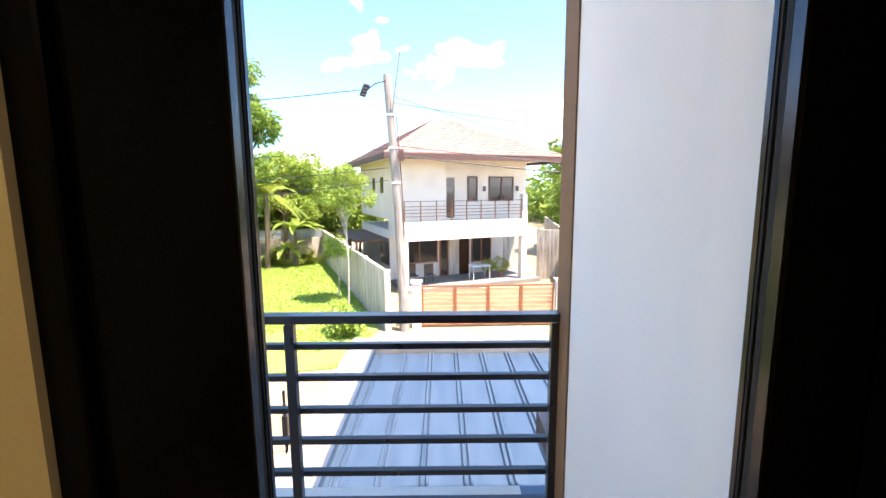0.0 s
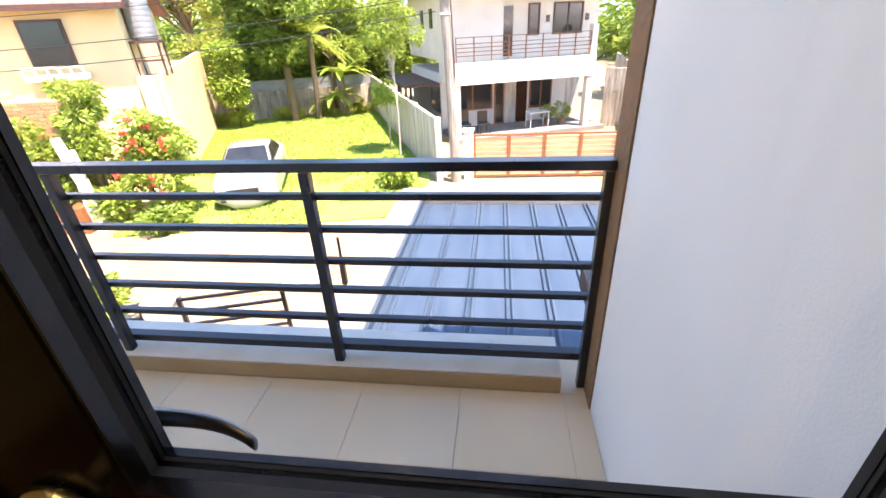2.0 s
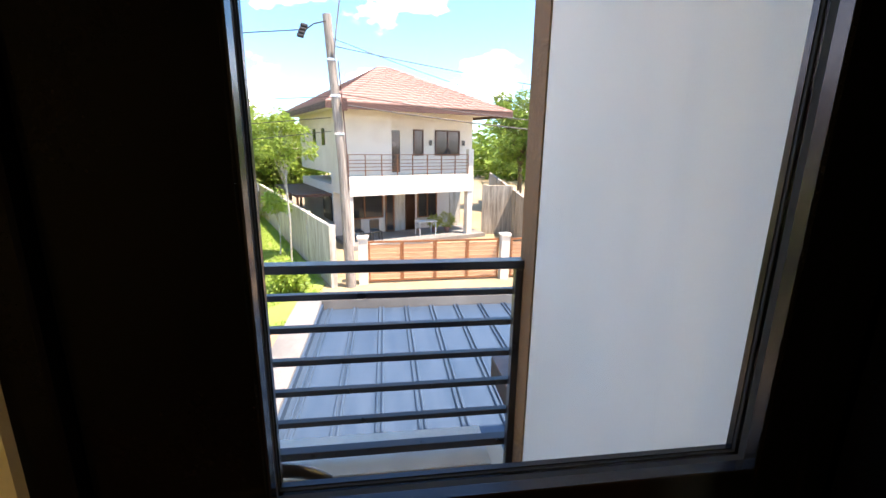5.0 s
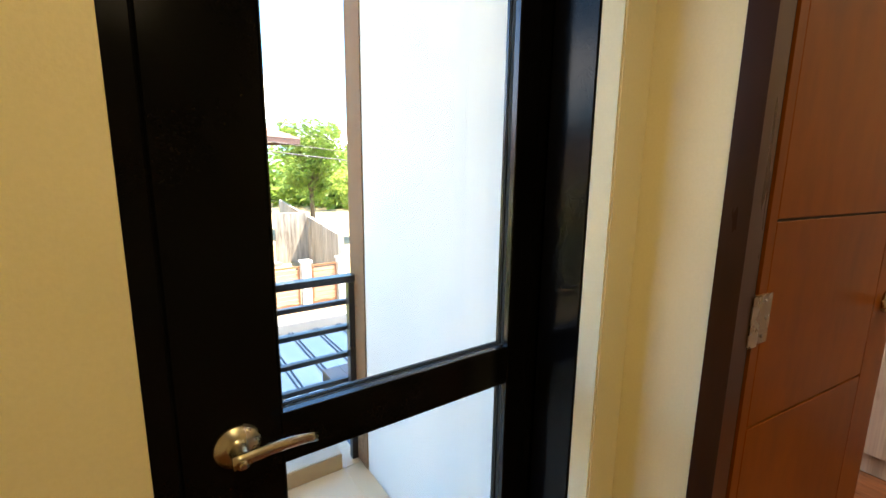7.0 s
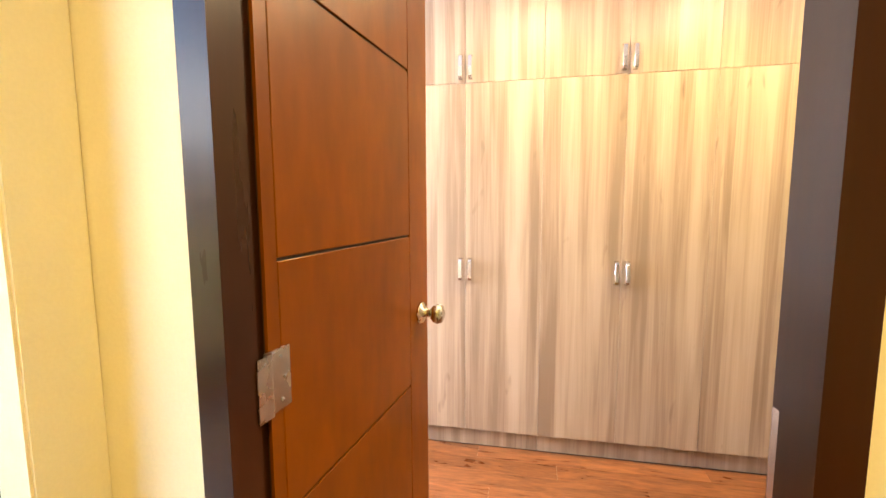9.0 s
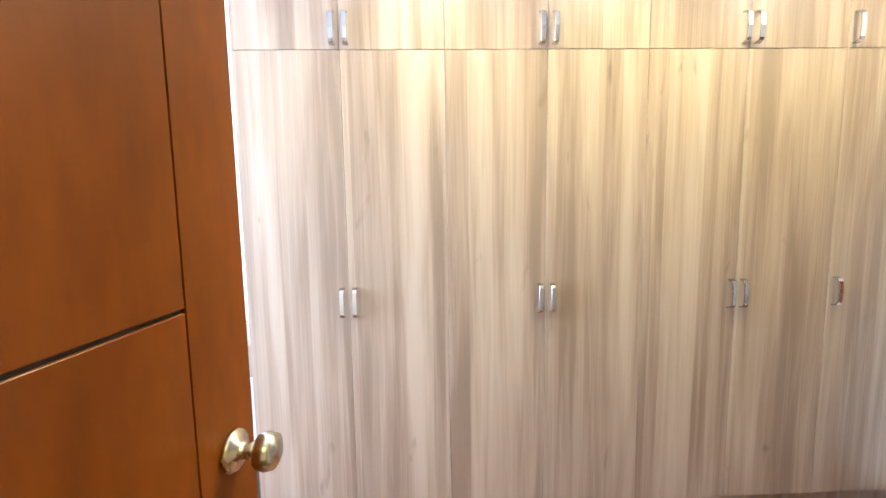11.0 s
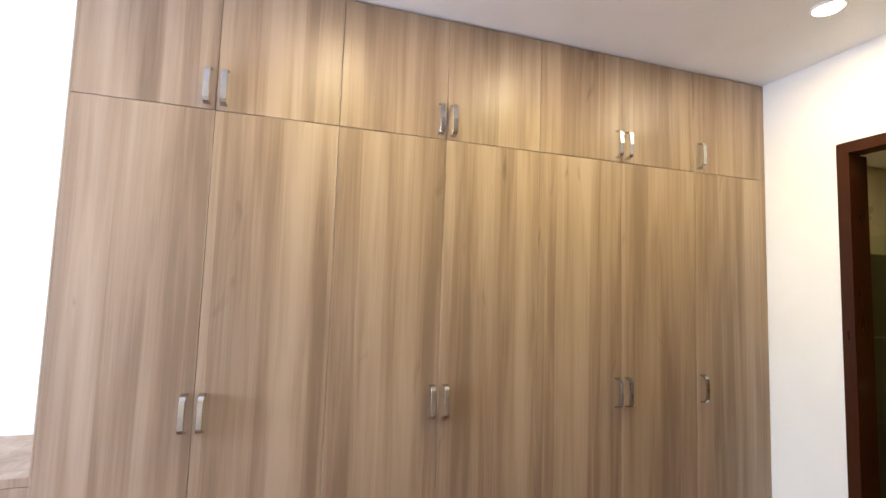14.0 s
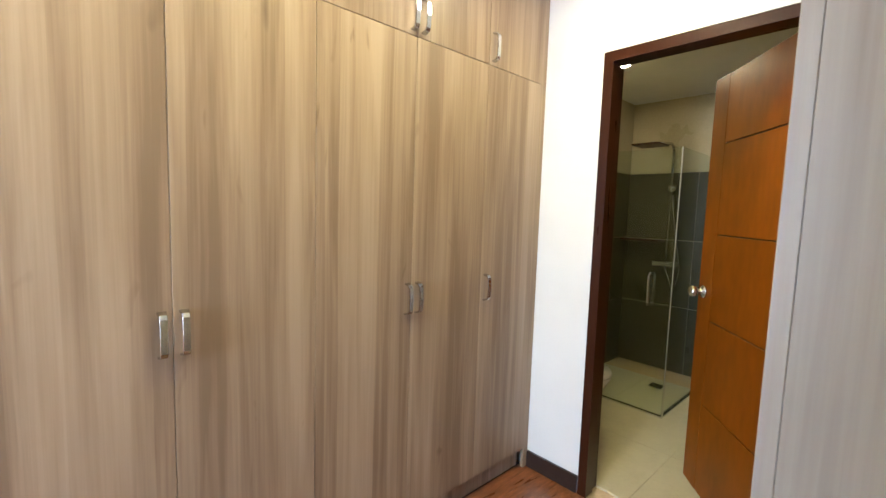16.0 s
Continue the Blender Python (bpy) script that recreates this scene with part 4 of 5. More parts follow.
def tree(name, label, x, y, trunk_h, r, clumps, per, size, material, base=GZ, bark=None, lean=(0, 0)):
    t = thing(name, label, "tree", pose(x, y, base))
    bm = bmesh.new()
    top = Vector((lean[0], lean[1], trunk_h))
    tube(bm, [(0, 0, -0.05), (lean[0] * 0.3 + 0.05, lean[1] * 0.3, trunk_h * 0.35), (lean[0] * 0.7, lean[1] * 0.7 + 0.05, trunk_h * 0.7), top], r, r * 0.55, 10)
    for c, rad in clumps:
        cv = Vector(c)
        start = top * rng.uniform(0.55, 0.98)
        tube(bm, [start, start.lerp(cv, 0.5) + Vector((rng.uniform(-.2, .2), rng.uniform(-.2, .2), 0.1)), cv], r * 0.32, r * 0.08, 6)
    part("trunk", bm, bark or M_BARK, t)
    vs, fs = leaf_cloud(clumps, per, size)
    crown = new("crown", flat_mesh("crown", vs, fs, material))
    crown.parent = t
    return t


def clumps_in(n, cx, cy, cz, rx, ry, rz, r0, r1):
    out = []
    for _ in range(n):
        d = Vector((rng.gauss(0, 1), rng.gauss(0, 1), rng.gauss(0, 1))).normalized() * rng.uniform(0.35, 1.0)
        r = rng.uniform(r0, r1)
        out.append(((cx + d.x * rx, cy + d.y * ry, cz + d.z * rz), (r, r, r * 0.75)))
    return out


# big mango behind the lot, leafy down to its foot, with a low shoot beside it
tree("mango_tree", "tall dense mango tree on the vacant lot", -14.2, 25.2, 7.4, 0.24, clumps_in(70, -0.7, 0, 8.2, 2.7, 2.0, 4.2, 0.6, 1.05) + clumps_in(26, -0.9, 0, 4.6, 1.9, 1.2, 1.9, 0.45, 0.8), 330, 0.33, M_LEAF)
tree("young_mango_tree", "young light green mango tree", -16.7, 23.4, 2.8, 0.10, clumps_in(34, 0.0, 0, 2.7, 0.55, 0.5, 2.5, 0.35, 0.6), 300, 0.32, M_LEAF2)
tree("leafy_tree", "broad light green tree over the back fence", -12.6, 28.0, 4.4, 0.15, clumps_in(34, 0.2, 0.9, 4.9, 2.2, 1.4, 2.5, 0.5, 0.95), 300, 0.25, M_LEAF2)
for bx, by, rx_, hz, mt in ((-17.5, 28.6, 2.4, 2.2, M_LEAF), (-14.6, 30.2, 2.4, 2.6, M_LEAF), (-11.6, 31.4, 2.2, 2.4, M_LEAF2), (-8.6, 32.4, 2.4, 2.3, M_LEAF), (-21.5, 27.5, 2.6, 2.6, M_LEAF3)):
    tree("understorey_tree", "low dense green tree behind the back fence", bx, by, 2.0, 0.10, clumps_in(26, 0, 0, hz, rx_, 0.9, 1.7, 0.5, 0.9), 260, 0.30, mt)
tree("back_tree", "dense green tree behind the fence", -9.2, 31.5, 3.6, 0.18, clumps_in(38, 0, 0, 3.8, 3.0, 2.0, 2.4, 0.6, 1.1), 240, 0.28, M_LEAF2)
tree("back_tree", "round green tree behind the fence", -13.6, 33.0, 5.2, 0.20, clumps_in(46, 0, 0, 5.2, 3.4, 2.0, 3.2, 0.7, 1.2), 250, 0.30, M_LEAF)
tree("back_tree", "low leafy tree behind the fence", -18.0, 30.0, 5.0, 0.18, clumps_in(42, 0, 0, 5.2, 3.0, 1.8, 3.2, 0.6, 1.1), 240, 0.28, M_LEAF3)
tree("acacia_tree", "spreading yellow-green acacia far behind", -27.5, 37.0, 8.0, 0.30, clumps_in(44, 0, 0, 8.2, 6.0, 3.0, 2.4, 0.7, 1.4), 220, 0.30, M_LEAF3)
tree("acacia_tree", "tall yellow-green acacia far behind", -22.0, 38.0, 7.0, 0.26, clumps_in(38, 0, 0, 6.6, 4.0, 2.6, 2.8, 0.7, 1.3), 220, 0.30, M_LEAF3)
tree("side_tree", "green leafy tree beyond the neighbour's wall", 7.4, 31.0, 5.2, 0.20, clumps_in(34, 0, 0, 6.0, 2.2, 2.0, 2.8, 0.55, 1.0), 300, 0.27, M_LEAF)
tree("side_tree", "low green tree beyond the neighbour's wall", 10.5, 27.0, 3.4, 0.18, clumps_in(26, 0, 0, 3.8, 2.4, 2.0, 2.0, 0.6, 1.0), 280, 0.26, M_LEAF2)
tree("slender_tree", "slender young tree with feathery leaves by the fence", -6.2, 17.2, 4.7, 0.04, clumps_in(26, 0.05, 0, 4.6, 1.0, 0.8, 1.2, 0.2, 0.38), 110, 0.16, M_LEAF2, bark=M_STAIN)
tree("slender_tree", "small sapling in front of the fence", -6.9, 18.4, 2.2, 0.03, clumps_in(10, 0.0, 0, 2.2, 0.5, 0.5, 0.6, 0.2, 0.34), 110, 0.15, M_LEAF2, bark=M_STAIN)
for ux, uy, ul in ((-18.3, 23.8, "weeds at the foot of the back fence"), (-14.9, 25.4, "tall weeds by the back fence"), (-12.6, 26.3, "dry weeds by the back fence"), (-10.6, 27.0, "weeds in the corner of the lot")):
    w = thing("weed_clump", ul, "weeds", pose(ux, uy, GZ))
    vs, fs = leaf_cloud(clumps_in(8, 0, 0, 0.35, 0.9, 0.5, 0.35, 0.2, 0.4), 120, 0.24, -0.5, 0.25)
    ob = new("foliage", flat_mesh("foliage", vs, fs, M_LEAF3))
    ob.parent = w
# far woods on the skyline
far = []
for k in range(90):
    a = radians(rng.uniform(-75, 60))
    d = rng.uniform(55, 80)
    far.append(((-2.4 + math.sin(a) * d, math.cos(a) * d, GZ + rng.uniform(1.5, 5.5)), (rng.uniform(3, 5), rng.uniform(3, 5), rng.uniform(2.5, 4.0))))
v, f = leaf_cloud(far, 420, 1.1)
tagged(new("far_woods", flat_mesh("far_woods", v, f, M_LEAF)), "dark green woods on the skyline", "woods", kind="stuff")


def frond(bm, base, direction, length, droop, width, n=8):
    """A curved strip with a raised rib."""
    d = Vector(direction).normalized()
    side = d.cross(Vector((0, 0, 1))).normalized()
    rows = []
    for i in range(n + 1):
        s = i / n
        p = Vector(base) + d * length * s + Vector((0, 0, -droop * s * s * length))
        w = width * math.sin(math.pi * (0.12 + 0.86 * s)) ** 0.7
        rows.append([bm.verts.new(p - side * w), bm.verts.new(p + Vector((0, 0, -0.03))), bm.verts.new(p + side * w)])
    for a, b in zip(rows, rows[1:]):
        bm.faces.new((a[0], a[1], b[1], b[0]))
        bm.faces.new((a[1], a[2], b[2], b[1]))


def banana(x, y, h, n):
    t = thing("banana_plant", "banana plant with torn drooping leaves", "plant", pose(x, y, GZ))
    bm = bmesh.new()
    tube(bm, [(0, 0, -0.05), (0.03, 0, h * 0.5), (0.0, 0.02, h)], 0.13, 0.07, 10)
    part("stem", bm, M_BARK, t)
    for i in range(n):
        a = i * 2.4 + rng.uniform(-0.2, 0.2)
        up = rng.uniform(0.3, 1.1)
        bm = bmesh.new()
        frond(bm, (0, 0, h - 0.1), (math.cos(a), math.sin(a), up), rng.uniform(1.8, 2.6), rng.uniform(0.35, 0.85), 0.25)
        part("leaf", bm, M_LEAF2, t)


banana(-11.4, 26.3, 2.5, 14)
banana(-12.2, 26.9, 1.0, 8)


def palm(x, y, h, n):
    t = thing("palm_tree", "coconut palm with dry hanging fronds", "palm", pose(x, y, GZ))
    bm = bmesh.new()
    tube(bm, [(0, 0, -0.05), (0.1, 0, h * 0.4), (0.15, 0.05, h * 0.8), (0.1, 0.1, h)], 0.17, 0.11, 12)
    part("trunk", bm, M_BARK, t)
    for i in range(n):
        a = i * 2.4
        up = rng.uniform(-0.4, 1.2)
        bm = bmesh.new()
        d = Vector((math.cos(a), math.sin(a), up)).normalized()
        length, droop = rng.uniform(1.8, 2.6), rng.uniform(0.3, 0.6)
        side = d.cross(Vector((0, 0, 1))).normalized()
        for k in range(26):
            s = (k + 1) / 27
            p = Vector((0.1, 0.1, h)) + d * length * s + Vector((0, 0, -droop * s * s * length))
            for sg in (-1, 1):
                q = p + side * sg * 0.55 * math.sin(math.pi * (0.15 + 0.8 * s)) + d * 0.2 + Vector((0, 0, -0.22))
                a1, b1, c1 = bm.verts.new(p - d * 0.025), bm.verts.new(p + d * 0.025), bm.verts.new(q)
                bm.faces.new((a1, b1, c1))
        part("frond", bm, M_LEAF3 if i % 3 else M_LEAF2, t)


palm(-12.9, 25.6, 4.6, 19)

# hibiscus hedge with red flowers on the near corner of the lot
hb = thing("hibiscus_bush", "tall hibiscus bush with red flowers", "bush", pose(-11.9, 11.2, GZ))
cl = clumps_in(34, 0, 0, 1.55, 1.05, 0.8, 1.45, 0.18, 0.42)
bm = bmesh.new()
for k in range(9):
    a = k * 0.7
    tube(bm, [(0.1 * math.cos(a), 0.1 * math.sin(a), -0.03), (0.4 * math.cos(a), 0.4 * math.sin(a), 0.9), (0.7 * math.cos(a), 0.7 * math.sin(a), 1.9)], 0.025, 0.01, 6)
part("branches", bm, M_BARK, hb)
vs, fs = leaf_cloud(cl, 170, 0.16, 0.2, 0.6)
o = new("foliage", flat_mesh("foliage", vs, fs, M_LEAF2))
o.parent = hb
outer = sorted(cl, key=lambda c: c[0][1] - c[0][0] - 0.4 * c[0][2])[:26]
for k in range(38):
    (ccx, ccy, ccz), (r, _, _) = outer[k % len(outer)]
    d = Vector((rng.uniform(-0.4, 0.9), -1.0, rng.uniform(0.0, 0.8))).normalized() * (r * 1.05 + 0.10)
    vs, fs = leaf_cloud([((ccx + d.x, ccy + d.y, ccz + d.z), (0.025, 0.025, 0.025))], 10, 0.095, 0.0, 0.9)
    o = new("flower", flat_mesh("flower", vs, fs, M_RED))
    o.parent = hb
for bx, by, rr, hh, mat_, lab in ((-14.2, 10.2, 1.0, 2.2, M_LEAF2, "light green shrub by the lane"), (-16.4, 9.2, 1.3, 2.6, M_LEAF2, "leafy shrub by the yellow house"),
                                  (-13.5, 11.2, 0.6, 2.9, M_LEAF2, "tall thin shrub by the yellow house"), (-11.3, 10.0, 0.5, 0.4, M_LEAF, "low shrub at the lane's edge"),
                                  (-5.6, 13.6, 0.8, 0.6, M_LEAF2, "low green shrub at the fence corner"), (-18.2, 8.6, 1.1, 2.8, M_LEAF3, "pale green shrub by the lane"),
                                  (-15.2, 9.6, 0.9, 1.6, M_LEAF3, "yellow-green shrub by the lane"), (-12.9, 10.3, 0.6, 1.0, M_LEAF2, "small shrub under the hibiscus"),
                                  (-14.9, 10.1, 1.0, 2.7, M_LEAF3, "loose yellow-green shrub before the brick wall"), (-16.2, 9.9, 1.2, 3.0, M_LEAF2, "tall loose shrub before the brick wall"),
                                  (-13.5, 10.7, 0.8, 3.0, M_LEAF2, "feathery shrub beside the white trunk"),
                                  (-8.9, 5.2, 0.7, 0.95, M_LEAF2, "leafy shrub behind the front gate")):
    b = thing("shrub", lab, "bush", pose(bx, by, GZ))
    bm = bmesh.new()
    for k in range(5):
        tube(bm, [(0, 0, -0.03), (rr * 0.4 * math.cos(k * 1.3), rr * 0.4 * math.sin(k * 1.3), hh * 0.8)], 0.02, 0.008, 6)
    part("branches", bm, M_BARK, b)
    vs, fs = leaf_cloud(clumps_in(12, 0, 0, hh * 0.75, rr * 0.7, rr * 0.7, hh * 0.6, 0.25, 0.45), 150, 0.17, 0.2, 0.5)
    o = new("foliage", flat_mesh("foliage", vs, fs, mat_))
    o.parent = b

# ---------------------------------------------------------------- fences, pole, gate


def fence_wall(name, label, p, q, h, material, thick=0.15, h2=None):
    d = Vector((q[0] - p[0], q[1] - p[1], 0))
    L = d.length
    t = thing(name, label, "fence", pose(p[0], p[1], GZ, 0, 0, math.degrees(math.atan2(d.y, d.x))))
    n = max(int(L / 3), 1)
    for i in range(n):
        bm = bmesh.new()
        box(bm, L * i / n + 0.006, L * (i + 1) / n - 0.006, -thick / 2, thick / 2, -0.1, h)
        bevel(bm, 0.01)
        part("panel", bm, material, t)
        bm = bmesh.new()
        box(bm, L * i / n - 0.12, L * i / n + 0.12, -thick / 2 - 0.03, thick / 2 + 0.03, -0.1, h + 0.04)
        part("pillar", bm, material, t)
    return t


fence_wall("concrete_fence", "stained white concrete fence along the lot", (-4.2, 14.0), (-10.4, 29.0), 2.05, M_STAIN)
fence_wall("back_fence", "grey stained concrete fence at the back of the lot", (-10.5, 29.0), (-19.4, 25.2), 1.55, M_DARKSTAIN)
bm = bmesh.new()
d = Vector((-8.9, -3.8, 0))
L = d.length
for i in range(48):
    a, b = L * i / 48, L * (i + 0.5) / 48
    box(bm, a, b, -0.02 - 0.015 * (i % 2), 0.0 - 0.015 * (i % 2), 1.45, 2.15)
    box(bm, b, L * (i + 1) / 48, -0.035 + 0.015 * (i % 2), -0.015 + 0.015 * (i % 2), 1.45, 2.15)
solid("metal_sheet_fence", bm, M_GREY, "grey corrugated metal sheets on top of the back fence", "fence", pose(-10.5, 29.12, GZ, 0, 0, math.degrees(math.atan2(d.y, d.x))))
fence_wall("side_fence", "tall grey stained wall on the far side of the white house", (3.2, 14.9), (6.4, 36.0), 2.4, M_DARKSTAIN)

fence_wall("yard_wall", "dark streaked concrete wall beside the white house", (2.75, 22.2), (4.25, 22.0), 2.6, M_DARKSTAIN)

pole = thing("utility_pole", "weathered timber utility pole with a street lamp arm", "utility pole", pose(-3.62, 13.95, GZ))
bm = bmesh.new()
tube(bm, [(0, 0, -0.1), (-0.12, 0, 4), (-0.40, 0, 8.25)], 0.17, 0.125, 14)
part("post", bm, M_POLE, pole)
for z in (4.9, 6.0, 7.0):
    bm = bmesh.new()
    tube(bm, [(-0.12 - (z - 4) * 0.066, 0, z), (-0.12 - (z - 4) * 0.066, 0, z + 0.06)], 0.16, 0.16, 14)
    part("band", bm, M_STEEL, pole)
bm = bmesh.new()
tube(bm, [(-0.24, -0.1, 7.0), (-0.14, -0.25, 7.7), (0.06, -0.5, 8.75)], 0.028, 0.022, 8)
arm = part("lamp_arm", bm, M_GREY, pole)
bm = bmesh.new()
box(bm, -0.12, 0.30, -0.09, 0.09, -0.05, 0.05)
bevel(bm, 0.03, 2)
part("lamp_head", bm, M_PORCELAIN, arm).matrix_basis = pose(0.06, -0.55, 8.8, 0, -15, 0)
bm = bmesh.new()
tube(bm, [(-0.38, -0.1, 8.05), (-0.75, -0.15, 7.95), (-1.0, -0.2, 7.75)], 0.02, 0.02, 6)
for k in range(4):
    tube(bm, [(-1.1 - 0.04 * k, -0.2, 7.9 - 0.09 * k), (-0.92 - 0.04 * k, -0.2, 7.86 - 0.09 * k)], 0.055, 0.055, 10)
part("insulator_rack", bm, M_WIRE, pole)
bm = bmesh.new()
tube(bm, [(0.06, -0.1, 3.2), (0.0, -0.1, 5.0), (-0.12, -0.1, 7.0)], 0.02, 0.02, 6)
box(bm, -0.06, 0.10, -0.24, -0.12, 5.6, 5.95)
part("conduit", bm, M_FASCIA, pole)


def wire(p, q, sag, r=0.011):
    bm = bmesh.new()
    p, q = Vector(p), Vector(q)
    tube(bm, [p.lerp(q, i / 12) - Vector((0, 0, sag * 4 * (i / 12) * (1 - i / 12))) for i in range(13)], r, r, 5)
    solid("power_cable", bm, M_WIRE, "thin black overhead power cable", "cable", group="overhead cables")


PT = Vector((-3.95, 13.9, GZ))
for (a, b, s, r) in (((-0.8, 0, 7.8), (-26, 9.0, 6.4), 0.5, 0.016), ((-0.1, 0, 5.4), (-24, 9.5, 4.6), 0.4, 0.012), ((-0.1, 0, 5.0), (-24, 8.8, 4.2), 0.5, 0.012),
                     ((-0.1, 0, 6.0), (-24, 10.5, 5.4), 0.3, 0.010), ((0.1, 0, 7.4), (20, 15.5, 6.0), 0.6, 0.014), ((0.1, 0, 6.1), (20, 15.0, 5.1), 0.5, 0.014),
                     ((0.1, 0, 7.6), (7.0, 17.6, 5.4), 0.2, 0.012), ((0.1, 0, 5.8), (20, 14.6, 4.8), 0.5, 0.020)):
    wire(PT + Vector(a), Vector((b[0], b[1], GZ + b[2])), s, r)


def slat_gate(name, label, x0, y0, width, h, panels, rz):
    t = thing(name, label, "gate", pose(x0, y0, GZ, 0, 0, rz))
    pw = width / panels
    for i in range(panels):
        bm = bmesh.new()
        a, b = i * pw, (i + 1) * pw
        for bx in ((a, a + 0.06, 0.06, h), (b - 0.06, b, 0.06, h)):
            box(bm, bx[0], bx[1], -0.03, 0.03, bx[2], bx[3])
        box(bm, a + 0.06, b - 0.06, -0.03, 0.03, h - 0.06, h)
        box(bm, a + 0.06, b - 0.06, -0.03, 0.03, 0.06, 0.12)
        fr_ = part("panel_frame", bm, M_BROWNWOOD, t)
        n = 8
        for k in range(n):
            z = 0.16 + k * (h - 0.26) / n
            bm = bmesh.new()
            box(bm, a + 0.06, b - 0.06, -0.012, 0.012, z, z + (h - 0.26) / n * 0.86)
            part("slat", bm, M_SLAT, fr_)
    return t


slat_gate("driveway_gate", "brown slatted timber driveway gate", -3.05, 14.25, 4.55, 1.47, 4, 2)
slat_gate("walk_gate", "narrow brown slatted timber gate", 1.95, 14.45, 0.9, 1.47, 1, 2)
for gx, gy in ((-3.22, 14.25), (1.72, 14.42), (3.05, 14.5)):
    bm = bmesh.new()
    box(bm, -0.15, 0.15, -0.15, 0.15, -0.05, 1.58)
    box(bm, -0.19, 0.19, -0.19, 0.19, 1.58, 1.65)
    solid("gate_pillar", bm, M_WHITE, "white rendered gate pillar", "pillar", pose(gx, gy, GZ), group="gate pillars")

# ---------------------------------------------------------------- white two-storey house
HA = 22.0
hp = pose(-4.04, 19.0, GZ, 0, 0, HA)
HW, HD = 7.2, 9.0
F1, F2, EV = 0.2, 3.25, 6.15
house = thing("white_house", "white two-storey house with a brown tiled hip roof", "house", hp)


def hpart(name, boxes, material, parent=None, label=""):
    bm = bmesh.new()
    for b in boxes:
        box(bm, *b)
    return part(name, bm, material, parent or house, label)


hpart("wall", [(0, HW, 2.4, HD, 0, F2 - 0.55), (0.0, HW, 1.3, HD, F2, EV), (0.0, 2.3, 0.55, 1.3, F2, EV)], M_WHITE)
hpart("slab", [(-0.05, HW - 0.75, -0.05, 2.4, 2.40, F2)], M_WHITE)
hpart("column", [(HW - 1.05, HW - 0.75, 0, 0.32, 0, 2.40), (HW - 1.02, HW - 0.74, 0.0, 0.28, F2, F2 + 1.2), (0.0, 0.22, 0.02, 0.25, 0, 2.40)], M_WHITE)
hpart("porch_floor", [(0, HW, -0.2, 2.4, 0, F1)], M_CONC)
hpart("stone_facing", [(HW - 0.70, HW + 0.02, 2.36, 2.46, 0, 2.8), (3.15, 3.75, 2.33, 2.39, 0.2, 2.4)], M_STAIN)


def opening(name, x, y, z, w, h, leaves, material_frame=M_FASCIA):
    """A framed window or door on the front: frame, panes, sill."""
    t = hpart(name, [(x, x + 0.07, y - 0.06, y, z, z + h), (x + w - 0.07, x + w, y - 0.06, y, z, z + h), (x + 0.07, x + w - 0.07, y - 0.06, y, z + h - 0.07, z + h), (x + 0.07, x + w - 0.07, y - 0.06, y, z, z + 0.07)]
              + [(x + w * k / leaves - 0.03, x + w * k / leaves + 0.03, y - 0.06, y, z + 0.07, z + h - 0.07) for k in range(1, leaves)], material_frame)
    for k in range(leaves):
        bm = bmesh.new()
        box(bm, x + w * k / leaves + 0.035, x + w * (k + 1) / leaves - 0.035, y - 0.03, y - 0.006, z + 0.07, z + h - 0.07)
        part("pane", bm, M_DARKWIN, t)
    return t


opening("window", 4.95, 1.3, F2 + 0.85, 1.45, 1.25, 2)
opening("window", 3.75, 1.3, F2 + 0.85, 0.55, 1.25, 1)
opening("balcony_door", 2.42, 1.3, F2, 0.68, 2.1, 1, M_WHITE)
opening("window", 0.55, 2.4, F1 + 0.75, 2.0, 1.35, 2, M_BROWNWOOD)
opening("entrance_door", 2.75 - 0.1, 2.36, F1, 0.0 + 0.5, 2.1, 1, M_BROWNWOOD)
opening("window", 4.5, 2.4, F1 + 0.6, 1.2, 1.5, 2, M_BROWNWOOD)
door_leaf = hpart("front_door", [(3.8, 4.35, 2.33, 2.39, F1, F1 + 2.05)], M_FRAME)
for wx in (4.62, 6.55):
    hpart("wall_lamp", [(wx, wx + 0.13, 1.2, 1.3, F2 + 1.35, F2 + 1.62)], M_DARKWIN)
hpart("lean_to_roof", [(-1.7, 0.0, 2.6, 8.6, 2.15, 2.27)], M_FASCIA)
hpart("lean_to_post", [(-1.65, -1.55, 2.7, 2.8, 0, 2.15), (-1.65, -1.55, 8.4, 8.5, 0, 2.15)], M_BROWNWOOD)
# windows on the left flank
for yy in (3.4, 5.2):
    hpart("side_window", [(-0.05, 0.0, yy, yy + 0.45, F2 + 1.3, F2 + 2.1)], M_DARKWIN)
hpart("side_window", [(-0.05, 0.0, 2.6, 4.2, 0.9, 2.1)], M_DARKWIN)
# balcony rail
for k in range(9):
    x = 0.05 + k * (HW - 1.1) / 8
    hpart("rail_post", [(x, x + 0.04, 0.02, 0.06, F2, F2 + 0.95)], M_BROWNWOOD)
for z in (0.25, 0.40, 0.55, 0.70, 0.93):
    hpart("rail_bar", [(0.05, HW - 1.0, 0.03, 0.055, F2 + z - 0.014, F2 + z + 0.014)], M_BROWNWOOD)
